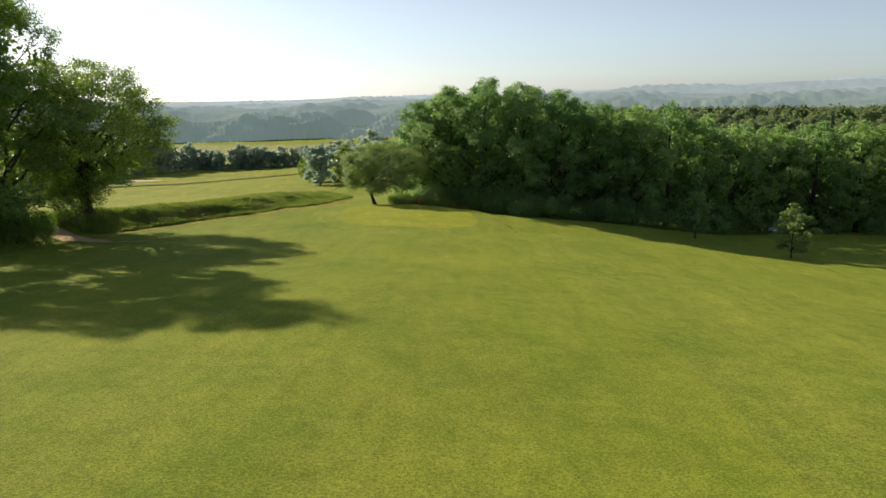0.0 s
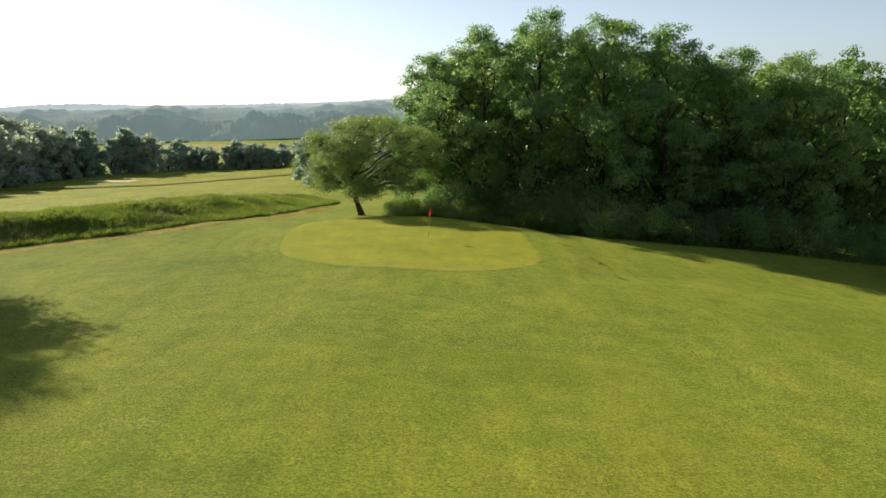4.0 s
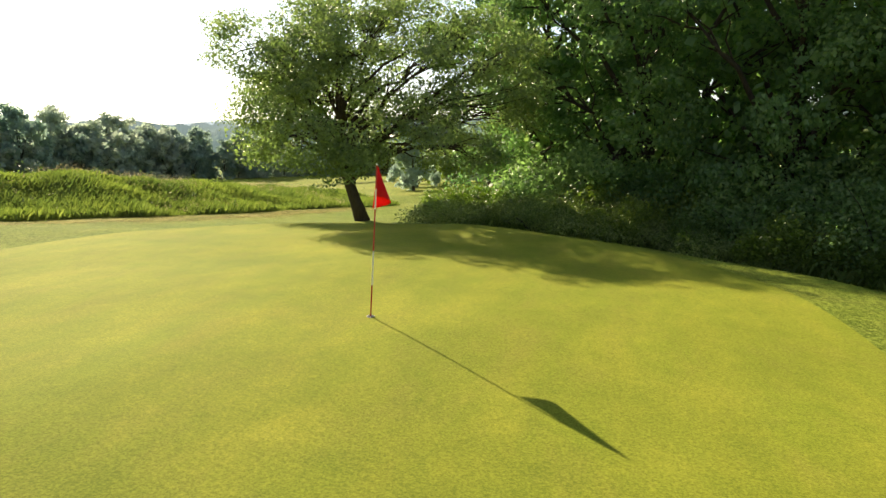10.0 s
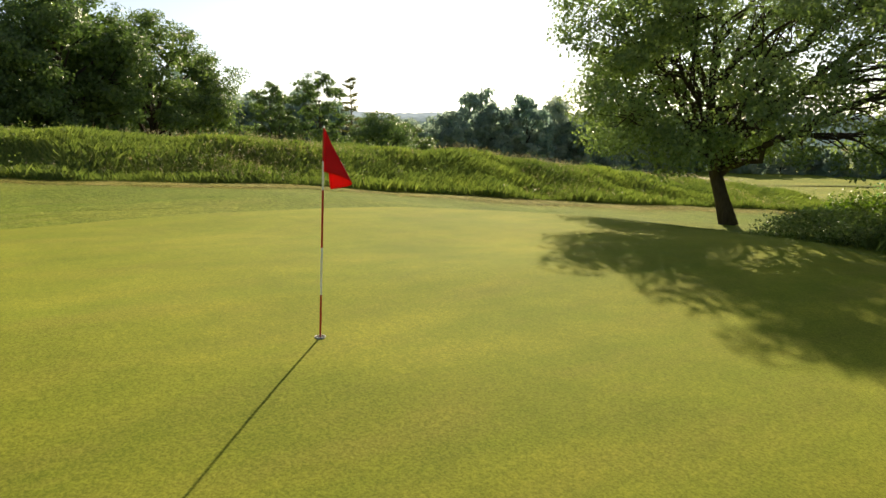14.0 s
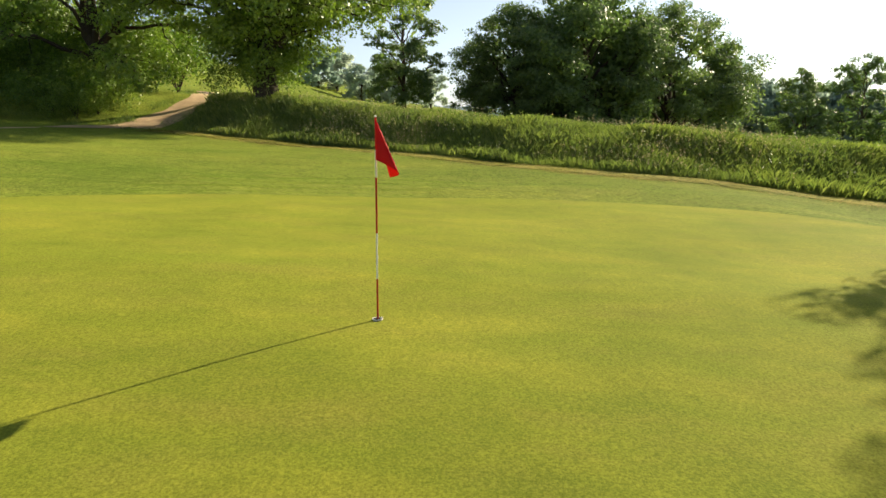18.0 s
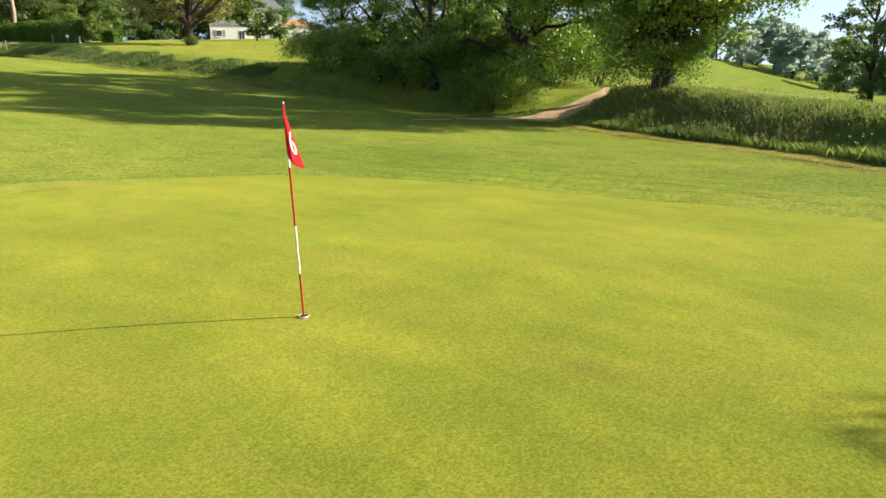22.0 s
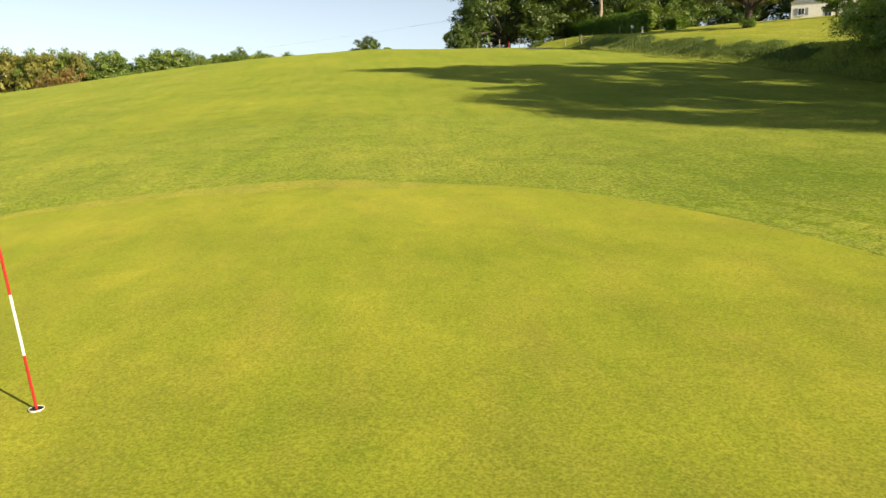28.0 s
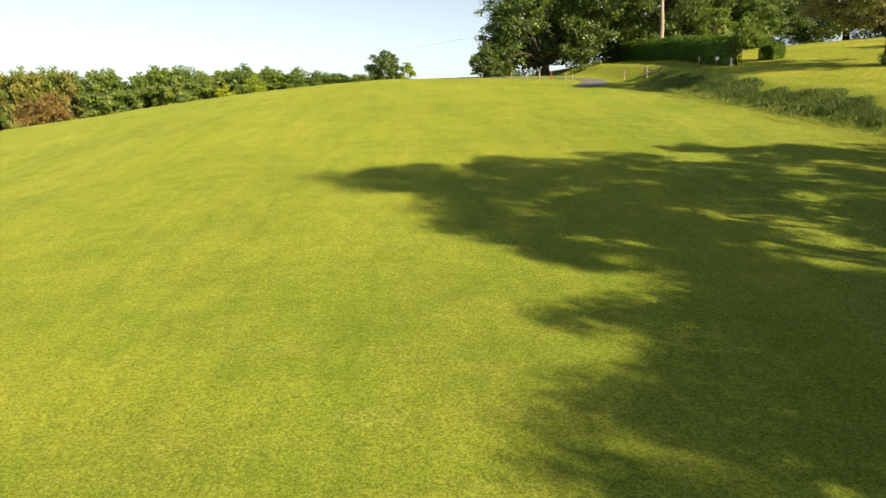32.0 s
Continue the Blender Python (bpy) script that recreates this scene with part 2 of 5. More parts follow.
cm = cn.new("ShaderNodeMixShader")
cm.inputs[0].default_value = .4
cl.new(cb.outputs[0], cm.inputs[1]), cl.new(ct.outputs[0], cm.inputs[2]), cl.new(cm.outputs[0], cn["Material Output"].inputs[0])
M["cloth"] = cloth_m


# ---------------------------------------------------------------- mesh helpers
def mesh_of(name, verts, faces, mat, smooth_on=False):
    """A mesh from arrays: verts (n, 3), faces (m, k) of one k, or a list of such arrays."""
    me = bpy.data.meshes.new(name)
    verts = np.ascontiguousarray(verts, dtype=np.float32)
    groups = faces if isinstance(faces, list) else [faces]
    groups = [np.asarray(g, dtype=np.int32) for g in groups if len(g)]
    me.vertices.add(len(verts))
    me.vertices.foreach_set("co", verts.ravel())
    loops = np.concatenate([g.ravel() for g in groups])
    sizes = np.concatenate([np.full(len(g), g.shape[1], np.int32) for g in groups])
    me.loops.add(len(loops))
    me.loops.foreach_set("vertex_index", loops)
    me.polygons.add(len(sizes))
    me.polygons.foreach_set("loop_start", np.concatenate(([0], np.cumsum(sizes)[:-1])).astype(np.int32))
    if smooth_on:
        me.polygons.foreach_set("use_smooth", np.ones(len(sizes), bool))
    me.materials.append(mat)
    me.update(calc_edges=True)
    me.validate()
    return me


def part_mesh(name, me, parent, label=""):
    ob = new(name, me)
    ob.parent = parent
    return tagged(ob, label)


def part(name, bm, mat, parent, label=""):
    me = bpy.data.meshes.new(name)
    bm.to_mesh(me)
    bm.free()
    me.materials.append(mat)
    return part_mesh(name, me, parent, label)


def box_bm(sx, sy, sz, at=(0, 0, 0), bevel=.0, turn=0):
    bm = bmesh.new()
    bmesh.ops.create_cube(bm, size=1, matrix=Matrix.Translation(at) @ Matrix.Rotation(turn, 4, "Z") @ Matrix.Diagonal((sx, sy, sz, 1)))
    if bevel:
        bmesh.ops.bevel(bm, geom=bm.edges[:], offset=bevel, segments=1, affect="EDGES")
    return bm


def tube(points, radii, sides=6):
    """Verts and quads of a tapered tube along points."""
    points, radii = np.asarray(points, float), np.asarray(radii, float)
    way = np.gradient(points, axis=0)
    way /= np.linalg.norm(way, axis=1)[:, None] + 1e-9
    ref = np.where(np.abs(way[:, 2:3]) > .9, np.array([[1., 0, 0]]), np.array([[0, 0, 1.]]))
    a = np.cross(way, ref)
    a /= np.linalg.norm(a, axis=1)[:, None] + 1e-9
    b = np.cross(way, a)
    ang = np.linspace(0, 2 * math.pi, sides, endpoint=False)
    ring = points[:, None] + radii[:, None, None] * (np.cos(ang)[None, :, None] * a[:, None] + np.sin(ang)[None, :, None] * b[:, None])
    n = len(points)
    i, k = np.meshgrid(np.arange(n - 1), np.arange(sides), indexing="ij")
    i, k = i.ravel(), k.ravel()
    k2 = (k + 1) % sides
    return ring.reshape(-1, 3), np.stack((i * sides + k, i * sides + k2, (i + 1) * sides + k2, (i + 1) * sides + k), 1)


def join(chunks):
    vs, fs, o = [], [], 0
    for v, f in chunks:
        vs.append(v), fs.append(np.asarray(f) + o)
        o += len(v)
    return np.concatenate(vs), np.concatenate(fs)


def leaves(rng, centres, size, flat=.35, out=None):
    """One diamond-shaped leaf at every centre, turned at random, leaning to face up and, where given, outwards."""
    n = len(centres)
    nrm = rng.normal(size=(n, 3)) if out is None else rng.normal(0, .55, (n, 3)) + out
    nrm[:, 2] = (np.abs(nrm[:, 2]) if out is None else nrm[:, 2]) + flat
    nrm /= np.linalg.norm(nrm, axis=1)[:, None]
    a = np.cross(nrm, rng.normal(size=(n, 3)))
    a /= np.linalg.norm(a, axis=1)[:, None] + 1e-9
    b = np.cross(nrm, a)
    s = size * rng.uniform(.6, 1.3, n)[:, None]
    w = s * rng.uniform(.5, .75, n)[:, None]
    v = np.stack((centres - a * s * .5, centres + b * w * .5 - a * s * .05, centres + a * s * .5, centres - b * w * .5 - a * s * .05), 1).reshape(-1, 3)
    return v, np.arange(n * 4).reshape(-1, 4)


def make_tree(name, label, seed, height, spread, base, count, leaf, trunk_r, mat, bark, lean=(0, 0), category="tree", lobes=16, clumps=14, cluster=1.0, fork=.22, wide=.42, skirt=.55, shift=(0, 0), shear=(0, 0), fill=0, twigs=1.0, top=.86, open_=.62, droop=.0):
    """A tree at the origin: a trunk, limbs that each carry one lobe of the crown, branches to the lobe's clumps, and leaves in the clumps."""
    rng = np.random.default_rng(seed)
    root = tagged(new(name), label, category)
    k = np.linspace(0, 1, 9)
    bend = rng.normal(0, .01 * height, (9, 2)) * k[:, None]
    sway = np.minimum(1, k / max(.12, fork * 1.6))
    spine = np.stack((lean[0] * sway + bend[:, 0], lean[1] * sway + bend[:, 1], k * height * top), 1)
    v, f = tube(spine, trunk_r * np.array([1.4, 1.0, .9, .78, .62, .46, .33, .2, .07]), 9)
    part_mesh("trunk", mesh_of("trunk", v, f, bark, True), root)
    heart = np.array([lean[0] + shift[0], lean[1] + shift[1]])
    ph = rng.uniform(0, 6.283, 4)

    def girth(h, a):
        """The crown's radius at a share h of its height, in the direction a."""
        low = skirt + (1 - skirt) * np.sin(np.clip(h / wide, 0, 1) * math.pi / 2)
        up = np.sqrt(np.clip(1 - (np.clip(h - wide, 0, 1) / (1.02 - wide)) ** 2.3, .02, 1))
        return spread * np.minimum(low, up) * (1 + .11 * np.sin(3 * a + ph[0]) + .08 * np.sin(5 * a + ph[1] + 4 * h) + .06 * np.sin(9 * h + ph[2]))

    hs = (np.arange(lobes) + rng.uniform(.2, .8, lobes)) / lobes
    an = np.arange(lobes) * 2.4 + rng.uniform(-.35, .35, lobes)
    lr = spread * rng.uniform(.3, .44, lobes) * (14 / lobes) ** .33
    reach = np.maximum(girth(hs, an) - lr * .9, spread * .06) * rng.uniform(.86, 1.0, lobes)
    lc = np.column_stack((heart[0] + np.cos(an) * reach, heart[1] + np.sin(an) * reach, base + lr * .5 + hs * (height - base - lr * 1.25)))
    size_all, cl_all, out_all, far_limbs = [], [], [], []
    for i in range(lobes):
        c = lc[i]
        off = np.hypot(c[0] - heart[0], c[1] - heart[1])
        z0 = float(np.clip(c[2] - .75 * off - .08 * height, fork * height * rng.uniform(.8, 1.15), height * top * .8))
        p0 = np.array([np.interp(z0, spine[:, 2], spine[:, j]) for j in range(3)])
        q = np.linspace(0, 1, 8)[:, None]
        mid = p0 * .45 + c * .55 + np.array([0, 0, (.16 - droop) * off]) + rng.normal(0, .05 * spread, 3)
        line = p0 * (1 - q) ** 2 + 2 * mid * q * (1 - q) + c * q * q + rng.normal(0, .022 * spread, (8, 3)) * np.sin(q * 3.1)
        r0 = trunk_r * np.interp(z0 / height, [0, .25, .8], [.55, .5, .22]) * rng.uniform(.8, 1.1)
        chunks = [tube(line, r0 * np.linspace(1, .2, 8), 6)]
        m = max(3, int(clumps * (lr[i] / lr.mean()) ** 2))
        way = (c - np.array([heart[0], heart[1], base + (height - base) * .4]))
        way /= np.linalg.norm(way) + 1e-9
        u = rng.normal(size=(m, 3)) + way * .75 + np.array([0, 0, .2])
        u /= np.linalg.norm(u, axis=1)[:, None]
        cc = c + u * lr[i] * rng.uniform(.45, 1.05, m)[:, None] * np.array([1.1, 1.1, .85])
        cc[:, 2] = np.maximum(cc[:, 2], base)
        for j in range(m):
            if rng.uniform() > twigs:
                continue
            t = rng.uniform(.5, 1)
            b0 = np.array([np.interp(t, q[:, 0], line[:, d]) for d in range(3)])
            q2 = np.linspace(0, 1, 4)[:, None]
            l2 = b0 + (cc[j] - b0) * q2 + rng.normal(0, .03 * spread, (4, 3)) * np.sin(q2 * 3.1)
            chunks.append(tube(l2, np.maximum(r0 * .28, .012) * np.array([1, .75, .5, .2]), 4))
        if twigs:
            v, f = join(chunks)
            part_mesh("limb", mesh_of("limb", v, f, bark, True), root)
        else:
            far_limbs += chunks
        cl_all.append(cc), out_all.append(u * .6 + way * .4), size_all.append(rng.uniform(.6, 1.25, m) * cluster * lr[i] * .36)
    if far_limbs:
        v, f = join(far_limbs)
        part_mesh("branches", mesh_of("branches", v, f, bark, True), root)
    cl, out, size = np.concatenate(cl_all), np.concatenate(out_all), np.concatenate(size_all)
    hh = np.clip((cl[:, 2:] - base) / (height - base) - .5, -.5, .5) * 2
    cl[:, :2] += np.array(shear) * hh
    pick = rng.choice(len(cl), count, p=size ** 2 / (size ** 2).sum())
    u = rng.normal(size=(count, 3)) + np.array([0, 0, .25])
    u /= np.linalg.norm(u, axis=1)[:, None]
    pts = cl[pick] + u * (rng.uniform(.05, 1, count) ** open_ * size[pick])[:, None] * np.array([1.25, 1.25, .72])
    pts[:, 2] = np.maximum(pts[:, 2], max(.08, base * .6))
    v, f = leaves(rng, pts, leaf, .35, u * .45 + out[pick] * .45)
    if fill:
        # leaves deep in the lobes, too shaded to tell apart, as larger sprays
        own = rng.choice(lobes, fill, p=lr ** 2 / (lr ** 2).sum())
        u = rng.normal(size=(fill, 3))
        u *= (rng.uniform(.02, .6, fill) ** .5 / np.linalg.norm(u, axis=1))[:, None] * lr[own][:, None]
        q = lc[own] * .86 + np.array([heart[0], heart[1], base + (height - base) * .45]) * .14 + u
        v, f = join([(v, f), leaves(rng, q[q[:, 2] > base + .3], leaf * 2.3)])
    part_mesh("crown", mesh_of("crown", v, f, mat), root)
    return root


def make_shrub(name, label, seed, radius, height, count, leaf, mat, category="bush"):
    rng = np.random.default_rng(seed)
    root = tagged(new(name), label, category)
    for i in range(6):
        a = i * 1.05 + rng.uniform(0, .5)
        end = np.array([math.cos(a) * radius * .7, math.sin(a) * radius * .7, height * rng.uniform(.6, .95)])
        q = np.linspace(0, 1, 4)[:, None]
        v, f = tube(end * q + np.array([0, 0, .15 * height]) * np.sin(q * 3.1), .03 * np.array([1, .7, .5, .2]), 4)
        part_mesh("stem", mesh_of("stem", v, f, M["bark"], True), root)
    m = 26
    a, r = rng.uniform(0, 6.283, m), rng.uniform(.1, 1, m) ** .6
    cl = np.stack((np.cos(a) * r * radius, np.sin(a) * r * radius, height * (.2 + .7 * (1 - r ** 2 * .7) * rng.uniform(.5, 1.05, m))), 1)
    pick = rng.integers(0, m, count)
    off = rng.normal(size=(count, 3))
    off *= (rng.uniform(.1, 1, count) ** .5 / np.linalg.norm(off, axis=1))[:, None] * np.array([radius * .42, radius * .42, height * .33])
    pts = cl[pick] + off
    pts[:, 2] = np.maximum(pts[:, 2], .03)
    v, f = leaves(rng, pts, leaf)
    part_mesh("foliage", mesh_of("foliage", v, f, mat), root)
    return root


def on_ground(x, y, dz=0.0):
    return float(ground(x, y)) + dz


def put(thing, x, y, turn=0, scale=1.0, dz=-.05, tall=1.0):
    thing.matrix_basis = Matrix.Translation((x, y, on_ground(x, y, dz))) @ Matrix.Rotation(turn, 4, "Z") @ Matrix.Diagonal((scale, scale, scale * tall, 1))
    return thing


def again(thing, x, y, turn=0, scale=1.0, dz=-.05, tall=1.0, label=""):
    c = copy_thing(thing, Matrix())
    if label:
        c["label"] = label
    return put(c, x, y, turn, scale, dz, tall)


def sheet(name, outline, mat, lift, step, label, category="", kind="structure"):
    """A patch of ground cover: the part of a grid inside outline(x, y) > 0, draped on the land, with a skirt down into it."""
    x0, x1, y0, y1, inside = outline
    xs, ys = np.arange(x0, x1 + step, step), np.arange(y0, y1 + step, step)
    X, Y = np.meshgrid(xs, ys)
    keep = inside(X, Y) > 0
    Z = ground(X, Y) + lift
    idx = np.arange(X.size).reshape(X.shape)
    cell = keep[:-1, :-1] & keep[1:, :-1] & keep[:-1, 1:] & keep[1:, 1:]
    f = np.stack((idx[:-1, :-1], idx[:-1, 1:], idx[1:, 1:], idx[1:, :-1]), -1)[cell]
    return tagged(new(name, mesh_of(name, np.stack((X.ravel(), Y.ravel(), Z.ravel()), 1), f, mat, True)), label, category, kind=kind)


def loop_sheet(name, rim, centre, rings, mat, lift, label):
    """A round patch of ground cover: rings from the centre to the rim, draped on the land."""
    rim = np.asarray(rim)
    n = len(rim)
    ks = np.linspace(0, 1, rings + 1)[1:]
    xy = np.concatenate([[centre]] + [centre + (rim - centre) * k for k in ks])
    z = ground(xy[:, 0], xy[:, 1]) + lift
    fs = [np.stack((np.zeros(n, int), 1 + np.arange(n), 1 + (np.arange(n) + 1) % n), 1)]
    for r in range(rings - 1):
        a = 1 + r * n + np.arange(n)
        b = 1 + r * n + (np.arange(n) + 1) % n
        fs.append(np.stack((a, a + n, b + n, b), 1))
    return tagged(new(name, mesh_of(name, np.column_stack((xy, z)), [fs[0], np.concatenate(fs[1:])], mat, True)), label, kind="structure")


def strip(name, pts, widths, mat, lift, label, cross=5, ragged=1.0, fine=8):
    """A band of ground cover along a line, draped on the land."""
    pts = np.asarray(pts, float)
    t = np.linspace(0, len(pts) - 1, len(pts) * fine)
    line = np.column_stack([np.interp(t, np.arange(len(pts)), pts[:, j]) for j in (0, 1)])
    for _ in range(6 * (fine // 8) ** 2):
        line[1:-1] = (line[:-2] + 2 * line[1:-1] + line[2:]) / 4
    w = np.interp(t, np.arange(len(pts)), widths) * np.maximum(.12, 1 + ragged * (.09 * np.sin(t * 3.1) + .06 * np.sin(t * 7.7)))
    d = np.gradient(line, axis=0)
    d /= np.linalg.norm(d, axis=1)[:, None]
    side = np.column_stack((-d[:, 1], d[:, 0]))
    ks = np.linspace(-.5, .5, cross)
    xy = (line[:, None] + side[:, None] * (w[:, None] * ks)[..., None]).reshape(-1, 2)
    z = ground(xy[:, 0], xy[:, 1]) + lift
    i, k = np.meshgrid(np.arange(len(line) - 1), np.arange(cross - 1), indexing="ij")
    a = (i * cross + k).ravel()
    return tagged(new(name, mesh_of(name, np.column_stack((xy, z)), np.stack((a, a + 1, a + cross + 1, a + cross), 1), mat, True)), label, kind="structure")


# ---------------------------------------------------------------- the lie of the land
def smooth(a, b, v):
    k = np.clip((np.asarray(v, float) - a) / (b - a), 0, 1)
    return k * k * (3 - 2 * k)


FALL_Y = [-900, -250, -110, -60, -30, 0, 30, 42, 56, 66, 75, 83, 90, 98, 106, 114, 130, 180, 260, 420]
FALL_Z = [4, 10.5, 12.9, 12.7, 11.3, 8.75, 5.4, 4.15, 2.6, 1.6, .9, .36, .08, -.25, -.95, -1.9, -3.6, -9, -13.5, -19]
FOOT_Y = [-60, -20, 0, 22, 40, 56, 67, 73, 79, 85, 92, 100, 108, 125, 150]
FOOT_X = [-37, -36, -36.5, -39, -40.5, -39.5, -38, -37, -34.5, -31.5, -26, -22.6, -20.8, -20, -19]


def foot(y):
    """x of the foot of the grass bank along the west side of the fairway."""
    return np.interp(y, FOOT_Y, FOOT_X)


def ground(x, y):
    """Height of the ground."""
    x, y = np.asarray(x, float), np.asarray(y, float)
    z = sum(w * np.interp(y + k, FALL_Y, FALL_Z) for k, w in ((-6, .12), (-3, .24), (0, .28), (3, .24), (6, .12)))
    u = np.clip(x + 6, 0, 130)
    q = np.minimum(u, 45)
    z = z - .05 * q - .0011 * q * q - (u - q) * np.interp(y, [40, 90], [.12, .04])
    # the bank, its gap where the dirt path climbs through, and the upland behind it
    d = foot(y) - x
    gap = np.exp(-((y - 70.2) / 3.3) ** 2)
    rise = smooth(0, 5.5, d) * (1 - gap) + smooth(0, 11, d) * gap
    z = z + rise * np.interp(y, [-60, 30, 60, 80, 88, 95, 112, 130, 150], [1.7, 1.9, 2.1, 1.95, 1.5, 1.25, 1.3, .9, .4])
    back = np.clip(d - 5, 0, 70)
    z = z + back * np.interp(y, [-60, 40, 60, 84, 96, 125], [.07, .065, .0, -.02, -.035, -.05])
    # the green stands on a low shoulder that drops on its east and north sides
    e = np.hypot((x + 5.6 + .15 * (y - 91.2)) / 8.6, (y - 91.2) / 12.2)
    z = z - .42 * smooth(1.18, 1.55, e) * smooth(-4, 3, x) * smooth(76, 84, y) - .35 * smooth(1.0, 1.25, e) * smooth(97, 103, y) * smooth(-30, -14, x)
    # valley floor and the hills beyond
    r = np.hypot(x, y - 60)
    far = -17 - 24 * smooth(500, 2600, r) + 4 * np.sin(x * .0041 + 1) * np.sin(y * .0037) * smooth(250, 900, r)
    k = smooth(230, 480, r) * smooth(-150, 60, y + .2 * np.abs(x))
    z = z * (1 - k) + far * k
    z = z + .05 * np.sin(x * .31 + .7) * np.sin(y * .27) + .025 * np.sin(x * .9) * np.sin(y * .8 + 1)
    return z


# ---------------------------------------------------------------- ground, mown areas, paths
def graded(parts):
    return np.unique(np.concatenate([np.arange(a, b, s) for a, b, s in parts] + [[parts[-1][1]]]).round(3))


gx = graded([(-4200, -600, 300), (-600, -160, 40), (-160, -60, 8), (-60, -45, 1.0), (-45, 12, .6), (12, 60, 1.5), (60, 140, 5), (140, 600, 40), (600, 4200, 300)])
gy = graded([(-4200, -600, 300), (-600, -160, 40), (-160, -60, 8), (-60, 60, 1.8), (60, 70, .9), (70, 125, .6), (125, 135, 1.0), (135, 300, 6), (300, 800, 30), (800, 4300, 250)])
GX, GY = np.meshgrid(gx, gy)
gi = np.arange(GX.size).reshape(GX.shape)
gf = np.stack((gi[:-1, :-1], gi[:-1, 1:], gi[1:, 1:], gi[1:, :-1]), -1).reshape(-1, 4)
tagged(new("ground", mesh_of("ground", np.column_stack((GX.ravel(), GY.ravel(), ground(GX, GY).ravel())), gf, M["rough"], True)), "gently sloping grassland with mown rough", kind="structure")


MID = np.array([-5.8, 90.2])


def green_reach(a):
    """Distance from the middle of the green to its rim in the direction a."""
    return (10.46 - .12 * np.cos(a) + .44 * np.sin(a) - 1.82 * np.cos(2 * a) - .86 * np.sin(2 * a) + .02 * np.cos(3 * a) - .17 * np.sin(3 * a)
            - .14 * np.cos(4 * a) + .17 * np.sin(4 * a) - .03 * np.cos(5 * a) + .14 * np.sin(5 * a))


def green_rim(n=120):
    a = np.linspace(0, 2 * math.pi, n, endpoint=False)
    return MID + green_reach(a)[:, None] * np.column_stack((np.cos(a), np.sin(a)))


HOLE = np.array([-4.4, 90.05])
loop_sheet("putting_green", green_rim(), MID, 60, M["green"], .007, "smooth closely mown yellow-green putting green")


def ring_sheet(name, inner, outer, mat, lift, label, a0=0.0, a1=2 * math.pi, n=180, cross=5, kind="structure"):
    """A band of turf round the green between two distances from its rim, given as functions of the direction."""
    a = np.linspace(a0, a1, n)
    k = np.linspace(0, 1, cross)
    lo, hi = inner(a), outer(a)
    r = green_reach(a)[:, None] + lo[:, None] + (hi - lo)[:, None] * k
    x, y = (MID[0] + r * np.cos(a)[:, None]).ravel(), (MID[1] + r * np.sin(a)[:, None]).ravel()
    i, j = np.meshgrid(np.arange(n - 1), np.arange(cross - 1), indexing="ij")
    q = (i * cross + j).ravel()
    return tagged(new(name, mesh_of(name, np.column_stack((x, y, ground(x, y) + lift)), np.stack((q, q + cross, q + cross + 1, q + 1), 1), mat, True)), label, kind=kind)


ring_sheet("dry_rim", lambda a: -.95 + .3 * np.sin(5 * a) + .14 * np.sin(23 * a) + .9 * smooth(5.5, 5.9, a) + .9 * (1 - smooth(4.3, 4.7, a)), lambda a: 0 * a - .03, M["dry_rim"], .0095, "dry brownish band of grass inside the green's edge", radians(246), radians(338), 160, 4)
# where the mower turns on the green's west side: dark wheel lines and the pale strokes between them
for k, (d0, d1) in enumerate(((.45, .85), (1.65, 2.05), (2.85, 3.2), (3.95, 4.3))):
    ring_sheet("mower_line", lambda a: d0 + .1 * np.sin(9 * a + k), lambda a: d1 + .1 * np.sin(9 * a + k) + .08 * np.sin(31 * a), M["lush"], .003, "darker line of grass left by a turning mower", radians(184 - 2 * k), radians(226 - 3 * k), 60, 3)
mg = np.random.default_rng(31)
sx, sf = [], []
for k, d0 in enumerate((.05, .95, 2.15, 3.3)):
    for i in range(17 - 2 * k):
        a = radians(185 + 2.4 * i + mg.uniform(-.5, .5))
        w_, l0, l1 = mg.uniform(.14, .23), d0 + mg.uniform(0, .12), d0 + mg.uniform(.55, .75)
        r_ = float(green_reach(a))
        c_, p_ = np.array([math.cos(a), math.sin(a)]), np.array([-math.sin(a), math.cos(a)])
        o = len(sx)
        for u_, q_ in ((l0, -w_), (l1, -w_ * .8), (l1, w_ * .8), (l0, w_)):
            e_ = MID + c_ * (r_ + u_) + p_ * q_
            sx.append((*e_, on_ground(*e_) + .004))
        sf.append((o, o + 1, o + 2, o + 3))
tagged(new("mower_strokes", mesh_of("mower_strokes", np.array(sx), np.array(sf), M["pale_cut"])), "pale mown strokes in the grass beside the green", "grass", kind="stuff")
strip("dirt_path", [(-33.2, 68.0), (-35.2, 68.9), (-38.0, 70.4), (-42, 71.4), (-47, 71.4), (-54, 69), (-66, 64)], [.5, 1.9, 3.1, 2.9, 2.6, 2.6, 2.8], M["dirt"], .02, "sandy dirt path climbing through the bank", 9)
fy = np.linspace(73.2, 114, 24)
strip("cut_grass_strip", np.column_stack((foot(fy) + 1.0 + .2 * np.sin(fy * .9), fy)), 1.5 + .45 * np.sin(fy * 1.3) + .3 * np.sin(fy * 3.1), M["cut"], .014, "strip of dry cut grass along the foot of the bank", 5)
strip("worn_patch", [(-29.2, 68.3), (-30.4, 68.2), (-31.8, 68.2), (-32.8, 68.0)], [.15, .5, .45, .12], M["dirt"], .008, "small worn patch of reddish bare earth", 5)
